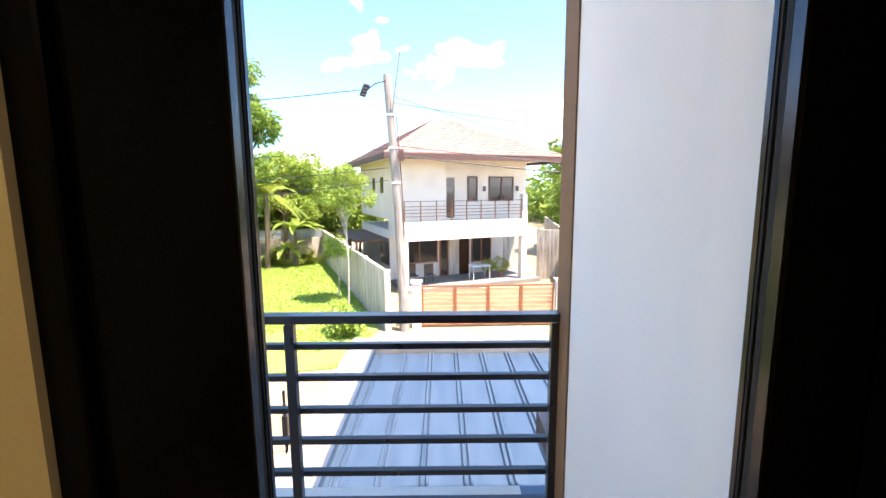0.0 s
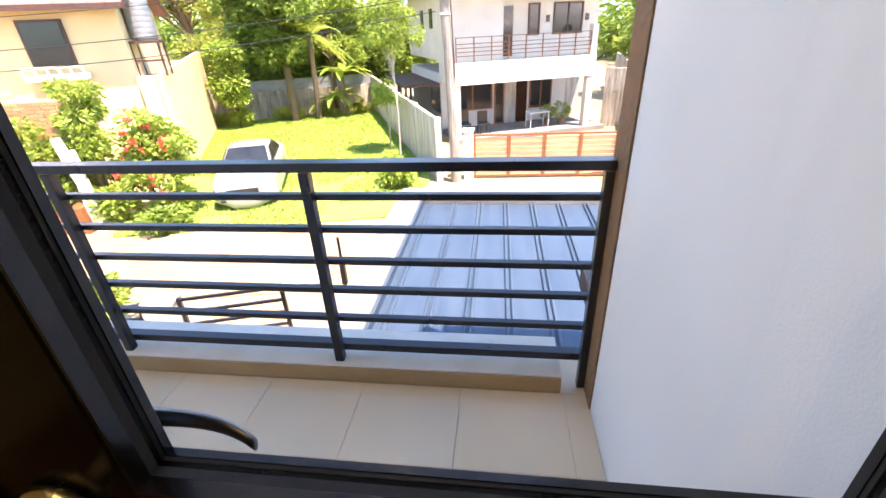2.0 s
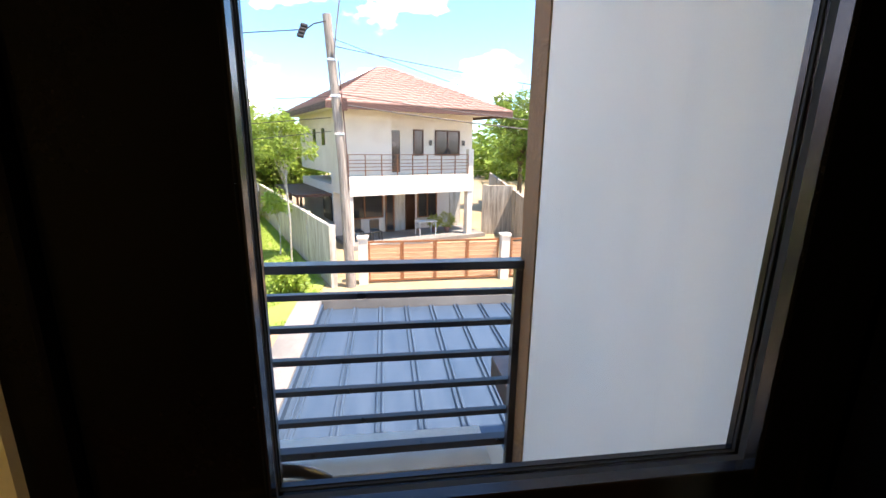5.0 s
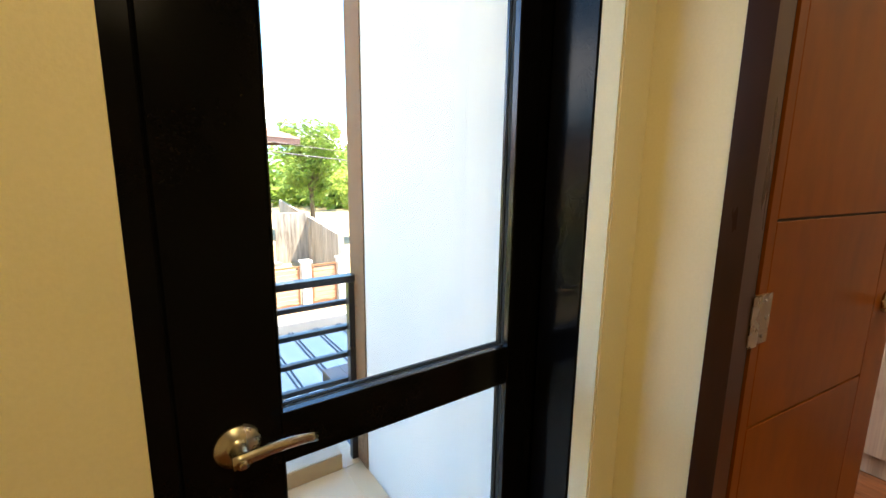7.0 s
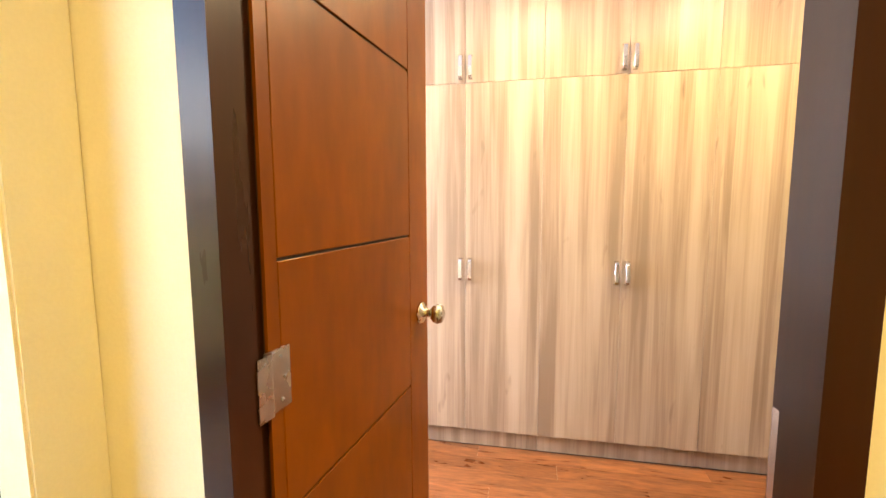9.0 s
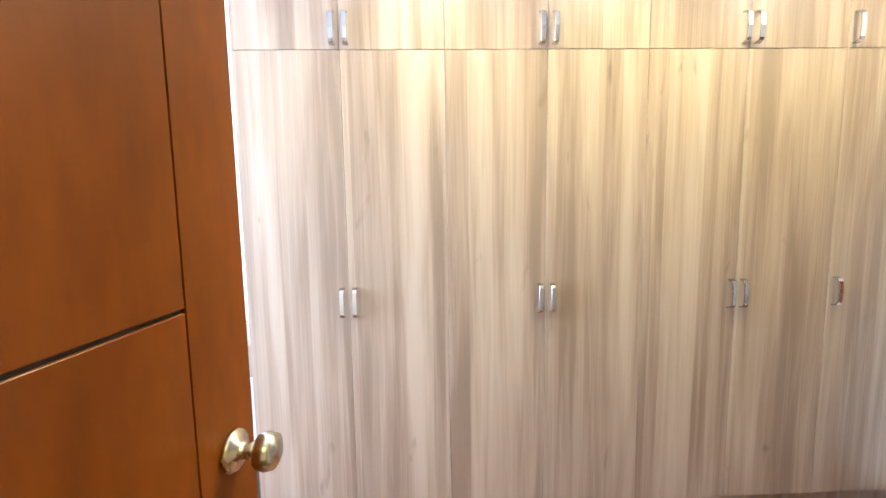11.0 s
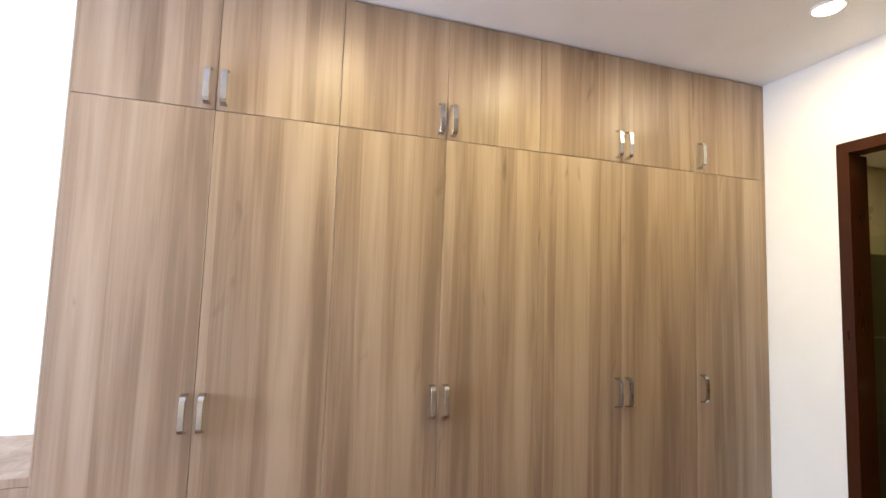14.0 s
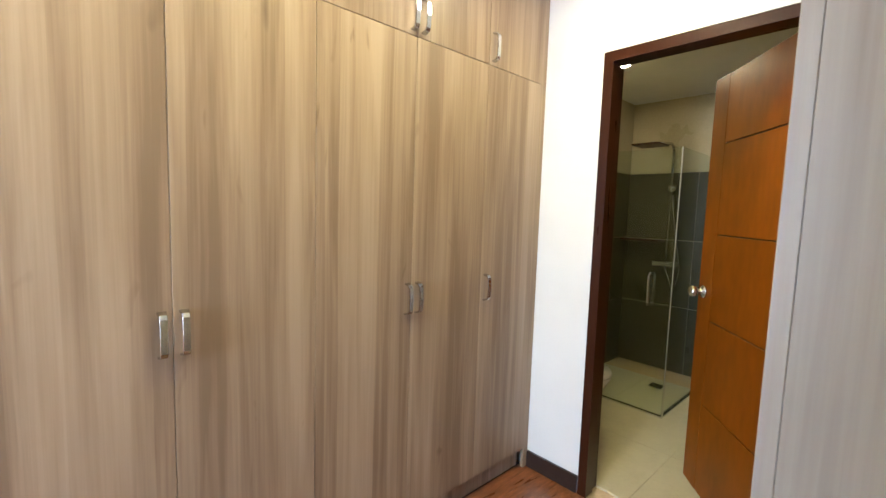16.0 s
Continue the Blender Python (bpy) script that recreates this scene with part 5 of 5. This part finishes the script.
# hip roof with laid tiles
OX0, OX1, OY0, OY1 = -1.0, HW + 1.0, -0.75, HD + 0.8
ridge = ((3.35, HD * 0.5), (3.75, HD * 0.5))
RZ = EV + 2.45
bm = bmesh.new()
e = [bm.verts.new((x, y, EV + 0.08)) for x, y in ((OX0, OY0), (OX1, OY0), (OX1, OY1), (OX0, OY1))]
r0, r1 = bm.verts.new((*ridge[0], RZ)), bm.verts.new((*ridge[1], RZ))
for fc in ((e[0], e[1], r1, r0), (e[1], e[2], r1), (e[2], e[3], r0, r1), (e[3], e[0], r0), tuple(e[::-1])):
    bm.faces.new(fc)
roof = part("roof", bm, M_SHINGLE, house)
bm = bmesh.new()
n = 17
for i in range(n):      # tile courses on the front slope and the flanks, each lapping the one below
    s0, s1 = i / n, (i + 1) / n
    for (a, b, ra, rb) in (((OX0, OY0), (OX1, OY0), ridge[0], ridge[1]), ((OX0, OY1), (OX0, OY0), ridge[0], ridge[0]), ((OX1, OY0), (OX1, OY1), ridge[1], ridge[1])):
        p0 = Vector((a[0] + (ra[0] - a[0]) * s0, a[1] + (ra[1] - a[1]) * s0, EV + 0.14 + (RZ - EV - 0.08) * s0))
        p1 = Vector((b[0] + (rb[0] - b[0]) * s0, b[1] + (rb[1] - b[1]) * s0, p0.z))
        q0 = Vector((a[0] + (ra[0] - a[0]) * s1, a[1] + (ra[1] - a[1]) * s1, EV + 0.09 + (RZ - EV - 0.08) * s1))
        q1 = Vector((b[0] + (rb[0] - b[0]) * s1, b[1] + (rb[1] - b[1]) * s1, q0.z))
        cols = max(int((p1 - p0).length / 0.30), 1)
        for c in range(cols):
            u0, u1 = c / cols, (c + 0.96) / cols
            vs4 = [p0.lerp(p1, u0), p0.lerp(p1, u1), q0.lerp(q1, u1), q0.lerp(q1, u0)]
            lift = Vector((0, 0, 0.02 * (c % 2)))
            top4 = [bm.verts.new(w + lift) for w in vs4]
            bm.faces.new(top4)
            lo4 = [bm.verts.new(vs4[k] - Vector((0, 0, 0.05))) for k in (0, 1)]
            bm.faces.new((top4[1], top4[0], lo4[0], lo4[1]))
tiles = part("tile_courses", bm, M_SHINGLE, roof)
tiles["kind"] = "stuff"
# lower hip over the balcony room
bm = bmesh.new()
lx0, lx1, ly0, ly1, lz = 3.9, OX1 + 0.02, OY0 - 0.02, 6.4, EV + 1.45
e = [bm.verts.new((x, y, EV + 0.09)) for x, y in ((lx0, ly0), (lx1, ly0), (lx1, ly1), (lx0, ly1))]
r0, r1 = bm.verts.new((5.5, 2.5, lz)), bm.verts.new((6.4, 2.7, lz))
for fc in ((e[0], e[1], r1, r0), (e[1], e[2], r1), (e[2], e[3], r0, r1), (e[3], e[0], r0), tuple(e[::-1])):
    bm.faces.new(fc)
part("lower_roof", bm, M_SHINGLE, house)
hpart("fascia", [(OX0, OX1, OY0, OY0 + 0.05, EV - 0.16, EV + 0.10), (OX0, OX0 + 0.05, OY0 + 0.05, OY1, EV - 0.16, EV + 0.10), (OX1 - 0.05, OX1, OY0 + 0.05, OY1, EV - 0.16, EV + 0.10)], M_FASCIA)
hpart("soffit", [(OX0 + 0.05, OX1 - 0.05, OY0 + 0.05, OY1, EV - 0.02, EV + 0.06)], M_WHITE)
hi = hp


def on_porch(x, y, z=F1):
    return hi @ pose(x, y, z)


for x, y in ((0.7, 1.0), (1.5, 0.7)):
    c = thing("garden_chair", "dark plastic garden chair on the porch", "chair", on_porch(x, y), group="porch chairs")
    bm = bmesh.new()
    box(bm, -0.24, 0.24, -0.22, 0.22, 0.40, 0.45)
    bevel(bm, 0.015)
    part("seat", bm, M_DARKWIN, c)
    bm = bmesh.new()
    box(bm, -0.24, 0.24, 0.19, 0.24, 0.45, 0.95)
    bevel(bm, 0.015)
    part("backrest", bm, M_DARKWIN, c)
    for lx in (-0.21, 0.21):
        for ly in (-0.19, 0.19):
            bm = bmesh.new()
            tube(bm, [(lx * 1.1, ly * 1.1, 0), (lx, ly, 0.41)], 0.02, 0.022, 8)
            part("leg", bm, M_DARKWIN, c)
tb = thing("porch_table", "small white table on the porch", "table", on_porch(4.2, 0.8))
bm = bmesh.new()
box(bm, -0.5, 0.5, -0.3, 0.3, 0.68, 0.72)
part("tabletop", bm, M_PORCELAIN, tb)
for lx in (-0.45, 0.45):
    for ly in (-0.25, 0.25):
        bm = bmesh.new()
        tube(bm, [(lx, ly, 0), (lx, ly, 0.68)], 0.02, 0.02, 8)
        part("leg", bm, M_PORCELAIN, tb)
for x, y, s in ((4.9, 1.2, 0.5), (5.5, 0.9, 0.6)):
    pp = thing("porch_plant", "leafy potted plant on the porch", "plant", on_porch(x, y))
    bm = bmesh.new()
    lathe(bm, [(0.12, 0), (0.17, 0.28), (0.15, 0.28), (0.13, 0.24)], pose(0, 0, 0), 14)
    part("pot", bm, M_REDROOF, pp)
    vs, fs = leaf_cloud([((0, 0, 0.28 + s * 0.6), (s * 0.6, s * 0.6, s * 0.6))], 220, 0.18, 0.1, 0.4)
    o = new("foliage", flat_mesh("foliage", vs, fs, M_LEAF3))
    o.parent = pp

# ---------------------------------------------------------------- yellow house on the far left
YA = 116.8      # its flank follows the lot
yh = pose(-12.75, 11.7, GZ, 0, 0, YA - 90)
yel = thing("yellow_house", "yellow painted house with maroon roof and solar panels", "house", yh)


def ypart(name, boxes, material, label=""):
    bm = bmesh.new()
    for b in boxes:
        box(bm, *b)
    return part(name, bm, material, yel, label)


ypart("wall", [(-10.5, -0.3, 3.6, 9.2, 0, 5.75), (-10.5, -3.9, 1.4, 3.6, 0, 3.3)], M_CREAM)
ypart("annex_wall", [(-0.3, 0.25, 3.4, 3.55, 0, 3.55), (-6.0, 0.25, 14.05, 14.2, 0, 3.6)], M_CREAM)
bm = bmesh.new()
vs = [bm.verts.new((x, y, z)) for x in (0.27, 0.45) for y, z in ((3.38, 0), (14.2, 0), (14.2, 4.0), (3.38, 3.55))]
for fc in ((3, 2, 1, 0), (4, 5, 6, 7), (0, 1, 5, 4), (1, 2, 6, 5), (2, 3, 7, 6), (3, 0, 4, 7)):
    bm.faces.new([vs[i] for i in fc])
part("firewall", bm, M_CREAM, yel)
ypart("annex_roof", [(-0.29, 0.265, 3.56, 14.04, 3.40, 3.48), (-6.0, -0.29, 9.21, 14.04, 3.40, 3.48)], M_REDROOF)
bm = bmesh.new()
ez, rz = 5.72, 7.45
ry0, ryr, ry1, rx0, rx1 = 2.9, 5.9, 9.7, -11.0, 0.1
pts = [(rx0, ry0, ez), (rx1, ry0, ez), (rx1, ry1, ez), (rx0, ry1, ez), (rx0, ryr, rz), (rx1, ryr, rz)]
vs = [bm.verts.new(p) for p in pts] + [bm.verts.new((x, y, z - 0.16)) for x, y, z in pts]
for q in ((0, 1, 5, 4), (2, 3, 4, 5), (6, 10, 11, 7), (8, 11, 10, 9), (0, 6, 7, 1), (2, 8, 9, 3), (1, 7, 11, 5), (5, 11, 8, 2), (0, 4, 10, 6), (4, 3, 9, 10)):
    bm.faces.new([vs[i] for i in q])
roof_y = part("roof", bm, M_REDROOF, yel)
for k in range(24):      # standing seams down the street slope
    x = rx0 + 0.3 + k * 0.45
    bm = bmesh.new()
    d0, d1 = Vector((x, ry0 + 0.02, ez + 0.012)), Vector((x, ryr - 0.02, rz + 0.0))
    tube(bm, [d0, d1], 0.018, 0.018, 5)
    part("seam", bm, M_REDROOF, roof_y)
bm = bmesh.new()
a, b, c, d = (bm.verts.new(p) for p in ((-0.30, 3.6, 5.7), (-0.30, 9.2, 5.7), (-0.30, ryr, 7.25), (-0.45, ryr, 7.25)))
bm.faces.new((a, b, c))
a2, b2 = bm.verts.new((-0.45, 3.6, 5.7)), bm.verts.new((-0.45, 9.2, 5.7))
bm.faces.new((a2, d, b2))
bm.faces.new((a, c, d, a2))
bm.faces.new((c, b, b2, d))
part("gable", bm, M_CREAM, yel)
ypart("fascia", [(rx0, -3.0, ry0 - 0.06, ry0, ez - 0.22, ez + 0.02)], M_WHITE)
ypart("gutter", [(-2.99, rx1, ry0 - 0.08, ry0, ez - 0.16, ez + 0.0)], M_FASCIA)
for slope in (((ry0, ez), (ryr, rz)), ((ryr, rz), (ry1, ez))):      # verge boards of the gable
    bm = bmesh.new()
    (ya, za), (yb, zb) = slope
    vs = [bm.verts.new((x, y, z)) for x in (rx1 + 0.002, rx1 + 0.05) for y, z in ((ya, za - 0.2), (yb, zb - 0.2), (yb, zb + 0.05), (ya, za + 0.05))]
    for fc in ((3, 2, 1, 0), (4, 5, 6, 7), (0, 1, 5, 4), (1, 2, 6, 5), (2, 3, 7, 6), (3, 0, 4, 7)):
        bm.faces.new([vs[i] for i in fc])
    part("verge_board", bm, M_FASCIA, yel)
for x in (-3.05, -5.9):
    w = ypart("window", [(x, x + 1.2, 3.50, 3.60, 3.95, 5.35)], M_FASCIA)
    bm = bmesh.new()
    box(bm, x + 0.07, x + 1.13, 3.47, 3.51, 4.02, 5.28)
    part("pane", bm, M_DARKWIN, w)
    bm = bmesh.new()
    box(bm, x - 0.2, x + 1.45, 3.05, 3.62, 3.60, 3.78)
    box(bm, x - 0.2, x + 1.45, 3.05, 3.12, 3.96, 4.03)
    for k in range(6):
        box(bm, x - 0.2 + k * 0.32, x - 0.14 + k * 0.32, 3.05, 3.11, 3.78, 3.96)
    part("window_ledge", bm, M_WHITE, w)
for x, y in ((-2.2, 5.0), (-3.95, 5.0), (-5.7, 5.0), (-7.45, 5.0), (-3.3, 3.9), (-5.05, 3.9)):
    m = yh @ Matrix.Translation((x, y, ez + (y - ry0) / (ryr - ry0) * (rz - ez) + 0.09)) @ pose(0, 0, 0, math.degrees(math.atan2(rz - ez, ryr - ry0)), 0, 0)
    sp = thing("solar_panel", "dark blue solar panel on the maroon roof", "solar panel", m, group="solar panels")
    bm = bmesh.new()
    box(bm, -0.85, 0.85, -0.52, 0.52, -0.02, 0.02)
    part("panel", bm, M_DARKWIN, sp)
    bm = bmesh.new()
    for bx in ((-0.87, -0.85, -0.54, 0.54), (0.85, 0.87, -0.54, 0.54), (-0.85, 0.85, -0.54, -0.52), (-0.85, 0.85, 0.52, 0.54)):
        box(bm, *bx, -0.06, 0.03)
    part("frame", bm, M_STEEL, sp)
tk = thing("water_tank", "ribbed stainless steel water tank on a rusty stand", "water tank", yh @ pose(0.12, 4.4, 3.48) @ Matrix.Diagonal((0.85, 0.95, 0.88, 1)))
bm = bmesh.new()
prof = [(0.42, 1.3)]
for k in range(7):
    prof += [(0.46, 1.34 + k * 0.2), (0.485, 1.44 + k * 0.2), (0.46, 1.52 + k * 0.2)]
prof += [(0.3, 2.85), (0.12, 2.92)]
lathe(bm, prof, pose(0, 0, 0), 24)
part("tank", bm, M_TANK, tk, "", smooth=True)
for x in (-0.5, 0.5):
    for y in (-0.5, 0.5):
        bm = bmesh.new()
        box(bm, x - 0.04, x + 0.04, y - 0.04, y + 0.04, 0, 1.3)
        part("leg", bm, M_FASCIA, tk)
bm = bmesh.new()
for b in ((-0.6, 0.6, -0.6, -0.52, 1.2, 1.3), (-0.6, 0.6, 0.52, 0.6, 1.2, 1.3), (-0.6, -0.52, -0.52, 0.52, 1.2, 1.3), (0.52, 0.6, -0.52, 0.52, 1.2, 1.3), (-0.6, 0.6, -0.58, -0.52, 0.55, 0.63)):
    box(bm, *b)
part("platform", bm, M_FASCIA, tk)
for px_, py_ in ((-14.1, 9.75), (-15.9, 9.35)):
    pl = thing("planter_box", "terracotta planter box along the street wall", "planter", pose(px_, py_, GZ, 0, 0, 8), group="street planters")
    bm = bmesh.new()
    box(bm, -0.8, 0.8, -0.25, 0.25, 0.0, 0.75)
    bevel(bm, 0.02)
    part("box", bm, M_BROWNWOOD, pl)
    vs, fs = leaf_cloud(clumps_in(7, 0, 0, 0.95, 0.6, 0.15, 0.15, 0.15, 0.28), 110, 0.18, -0.2, 0.4)
    ob = new("foliage", flat_mesh("foliage", vs, fs, M_LEAF))
    ob.parent = pl
# its street wall, planter and gate post
bw = thing("brick_wall", "orange clay brick garden wall of the yellow house", "wall", pose(-13.6, 11.0, GZ, 0, 0, 187))
bm = bmesh.new()
box(bm, 0, 5.0, -0.07, 0.07, -0.05, 3.35)
part("core", bm, M_CREAM, bw)
bm = bmesh.new()
box(bm, -0.19, 0.19, -0.03, 0.03, -0.045, 0.045)
brick_mesh = mesh_of("brick", bm, M_BRICK)
pieces("brick", brick_mesh, [pose(0.22 + 0.40 * c + 0.2 * (r % 2), 0.09, 2.35 + 0.10 * r) for r in range(10) for c in range(11)], bw)
bm = bmesh.new()
tube(bm, [(0, 0, -0.05), (-0.12, 0.05, 0.7), (-0.15, 0.1, 1.3), (-0.30, 0.12, 1.8), (-0.45, 0.15, 2.5)], 0.19, 0.12, 12)
tube(bm, [(-0.15, 0.1, 1.3), (-0.02, 0.1, 1.7), (-0.1, 0.15, 2.2)], 0.09, 0.06, 10)
solid("white_post", bm, M_WHITE, "white painted leaning trunk by the lane", "post", pose(-13.1, 9.9, GZ))

# ---------------------------------------------------------------- own front wall and gate
GA = 17.0
for x, y, w_, h_ in ((-4.99, 5.25, 0.29, 1.47), (-6.86, 4.66, 0.20, 1.42), (-8.45, 4.14, 0.24, 1.36)):
    bm = bmesh.new()
    box(bm, -w_, w_, -0.17, 0.17, -0.05, h_)
    box(bm, -w_ - 0.02, w_ + 0.02, -0.19, 0.19, h_, h_ + 0.05)
    bevel(bm, 0.01)
    solid("front_pillar", bm, M_WHITE, "white rendered pillar of the front wall", "pillar", pose(x, y, GZ, 0, 0, GA), group="front wall pillars")
for gx, gy, gw in ((-6.64, 4.70, 1.36), (-8.18, 4.22, 1.10)):
    g = thing("front_gate", "black steel front gate with flat horizontal bars", "gate", pose(gx, gy, GZ, 0, 0, GA), group="front gates")
    for x in (0, gw):
        bm = bmesh.new()
        box(bm, x, x + 0.05, -0.025, 0.025, 0.08, 1.45)
        part("upright", bm, M_RAIL, g)
    for k in range(7):
        bm = bmesh.new()
        box(bm, 0.05, gw, -0.018, 0.018, 0.14 + k * 0.21, 0.18 + k * 0.21)
        part("bar", bm, M_RAIL, g)
bm = bmesh.new()
box(bm, -2.6, -0.02, -0.08, 0.08, -0.05, 1.2)
solid("front_wall", bm, M_WHITE, "white rendered front wall", "wall", pose(-8.7, 4.06, GZ, 0, 0, GA))
bm = bmesh.new()
tube(bm, [(0, 0, -0.05), (0, 0, 2.1)], 0.025, 0.02, 8)
box(bm, -0.035, 0.035, -0.03, 0.03, 1.35, 1.75)
solid("gate_post_light", bm, M_RAIL, "slim dark metal post beside the carport gutter", "post", pose(-4.45, 5.35, GZ))

# ---------------------------------------------------------------- parked car


def car(m):
    t = thing("parked_car", "silver four-door saloon car parked on the grass", "car", m)
    # stations along the car: y, half width, sill, belt; nose at -y
    sta = [(-2.20, 0.55, 0.38, 0.60), (-2.08, 0.74, 0.26, 0.72), (-1.7, 0.84, 0.22, 0.82), (-1.0, 0.86, 0.20, 0.92), (-0.3, 0.86, 0.20, 0.96), (0.6, 0.86, 0.20, 0.98), (1.4, 0.85, 0.22, 1.0), (1.95, 0.80, 0.26, 0.98), (2.2, 0.66, 0.36, 0.86)]
    bm = bmesh.new()
    rows = [[bm.verts.new(c) for c in ((-w, y, lo), (-w * 1.02, y, (lo + hi_) / 2), (-w * 0.93, y, hi_), (-w * 0.4, y, hi_ + 0.035), (w * 0.4, y, hi_ + 0.035), (w * 0.93, y, hi_), (w * 1.02, y, (lo + hi_) / 2), (w, y, lo))] for y, w, lo, hi_ in sta]
    for a, b in zip(rows, rows[1:]):
        for k in range(8):
            bm.faces.new((a[k], a[(k + 1) % 8], b[(k + 1) % 8], b[k]))
    bm.faces.new(rows[0])
    bm.faces.new(rows[-1])
    bmesh.ops.recalc_face_normals(bm, faces=bm.faces)
    bmesh.ops.subdivide_edges(bm, edges=bm.edges, cuts=2, smooth=0.7, use_grid_fill=True)
    body = part("body", bm, M_SILVER, t, smooth=True)
    cab = [(-0.95, 0.70, 0.95), (-0.15, 0.58, 1.42), (0.75, 0.58, 1.44), (1.65, 0.68, 1.0)]
    bm = bmesh.new()
    rows = [[bm.verts.new(c) for c in ((-w - (0.10 if i in (1, 2) else 0.06), y, 0.94), (-w, y, z - 0.02), (0, y, z + 0.01), (w, y, z - 0.02), (w + (0.10 if i in (1, 2) else 0.06), y, 0.94))] for i, (y, w, z) in enumerate(cab)]
    for a, b in zip(rows, rows[1:]):
        for k in range(5):
            bm.faces.new((a[k], a[(k + 1) % 5], b[(k + 1) % 5], b[k]))
    bm.faces.new(rows[0])
    bm.faces.new(rows[-1])
    part("cabin", bm, M_SILVER, t, smooth=True)
    bm = bmesh.new()
    for quad in (((-0.66, -0.90, 1.0), (0.66, -0.90, 1.0), (0.53, -0.20, 1.405), (-0.53, -0.20, 1.405)),):
        up = Vector((0, -0.30, 0.5)).normalized() * 0.014
        vs = [bm.verts.new(Vector(q) + up) for q in quad] + [bm.verts.new(Vector(q) + up * 0.2) for q in quad]
        for fc in ((0, 1, 2, 3), (4, 7, 6, 5), (0, 4, 5, 1), (1, 5, 6, 2), (2, 6, 7, 3), (3, 7, 4, 0)):
            bm.faces.new([vs[i] for i in fc])
    part("windscreen", bm, M_DARKWIN, t)
    for s in (-1, 1):
        bm = bmesh.new()
        vs = [bm.verts.new((s * (x + o), y, z)) for o in (0.012, 0.002) for x, y, z in ((0.745, -0.72, 1.01), (0.735, 1.4, 1.03), (0.615, 0.75, 1.38), (0.615, -0.15, 1.37))]
        for fc in ((0, 1, 2, 3), (4, 7, 6, 5), (0, 4, 5, 1), (1, 5, 6, 2), (2, 6, 7, 3), (3, 7, 4, 0)):
            bm.faces.new([vs[i] for i in fc])
        part("side_window", bm, M_DARKWIN, t)
        bm = bmesh.new()
        box(bm, 0.40 if s > 0 else -0.70, 0.70 if s > 0 else -0.40, -2.17, -2.0, 0.60, 0.72)
        bevel(bm, 0.02)
        part("headlight", bm, M_PORCELAIN, body)
        for y in (-1.35, 1.3):
            w = Matrix.Translation((s * 0.78, y, 0.31)) @ pose(0, 0, 0, 0, 90, 0)
            bm = bmesh.new()
            lathe(bm, [(0.20, -0.10), (0.29, -0.10), (0.31, -0.06), (0.31, 0.06), (0.29, 0.10), (0.20, 0.10)], w, 22)
            wh = part("tyre", bm, M_TYRE, t)
            bm = bmesh.new()
            lathe(bm, [(0.20, -0.105), (0.17, -0.09), (0.05, -0.108), (0.05, 0.108), (0.17, 0.09), (0.20, 0.105)], w, 18)
            part("rim", bm, M_STEEL, wh)
    bm = bmesh.new()
    box(bm, -0.42, 0.42, -2.23, -2.14, 0.50, 0.64)
    bevel(bm, 0.015)
    part("grille", bm, M_DARKWIN, body)
    bm = bmesh.new()
    box(bm, -0.62, 0.62, -2.20, -2.02, 0.27, 0.36)
    part("lower_intake", bm, M_TYRE, body)
    bm = bmesh.new()
    box(bm, -0.19, 0.19, -2.245, -2.225, 0.40, 0.50)
    part("number_plate", bm, M_PORCELAIN, body)
    return t


car(pose(-10.4, 13.4, GZ + 0.03, 0, 0, 20) @ Matrix.Diagonal((1.06, 1.0, 1.0, 1)))

# ---------------------------------------------------------------- floor pieces
bm = bmesh.new()
box(bm, -0.0593, 0.0593, -0.5995, 0.5995, -0.012, 0.0)
bevel(bm, 0.0006)
plank = mesh_of("plank", bm, M_PLANK)
for parent, x0, x1, y0, y1 in ((bed_floor, XB, 0.06, YCR, YN), (hall_floor, -3.4, XB, -1.2, YD)):
    spots, r, x = [], 0, x0 + 0.06
    while x < x1:
        y = y0 - 0.6 + (0.43 * r) % 1.2
        while y < y1 + 0.6:
            lo, hi_ = max(y - 0.6, y0), min(y + 0.6, y1)
            if hi_ - lo > 0.01:
                spots.append(Matrix.Translation((x, (lo + hi_) / 2, 0)) @ Matrix.Diagonal((1, (hi_ - lo) / 1.2, 1, 1)))
            y += 1.2
        x += 0.12
        r += 1
    pieces("plank", plank, spots, parent)
bm = bmesh.new()
box(bm, -0.2141, 0.2141, -0.2141, 0.2141, -0.008, 0.0)
bevel(bm, 0.001)
tile = mesh_of("tile", bm, M_TILE)
T = 0.430
cols = [(-1.990, -1.892)] + [(-1.990 - T * (i + 1), -1.990 - T * i) for i in range(8)]
rows_ = [(1.25 + T * 0.0, 1.634), (1.25 - T, 1.25), (0.577, 1.25 - T)]
spots = [Matrix.Translation(((a + b) / 2, (c + d) / 2, BF)) @ Matrix.Diagonal(((b - a) / T, (d - c) / T, 1, 1)) for a, b in cols for c, d in rows_]
spots.append(Matrix.Translation((-1.946, 1.76, BF)) @ Matrix.Diagonal((0.108 / T, 0.25 / T, 1, 1)))
pieces("tile", tile, spots, balc)
bm = bmesh.new()
box(bm, -0.2993, 0.2993, -0.2993, 0.2993, -0.010, 0.0)
bevel(bm, 0.001)
btile = mesh_of("tile", bm, M_BATHFLOOR)
pieces("tile", btile, [Matrix.Translation((-0.8 + 0.6 * i, -2.93 - 0.6 * j, 0.0)) for i in range(3) for j in range(3)], bath_floor)
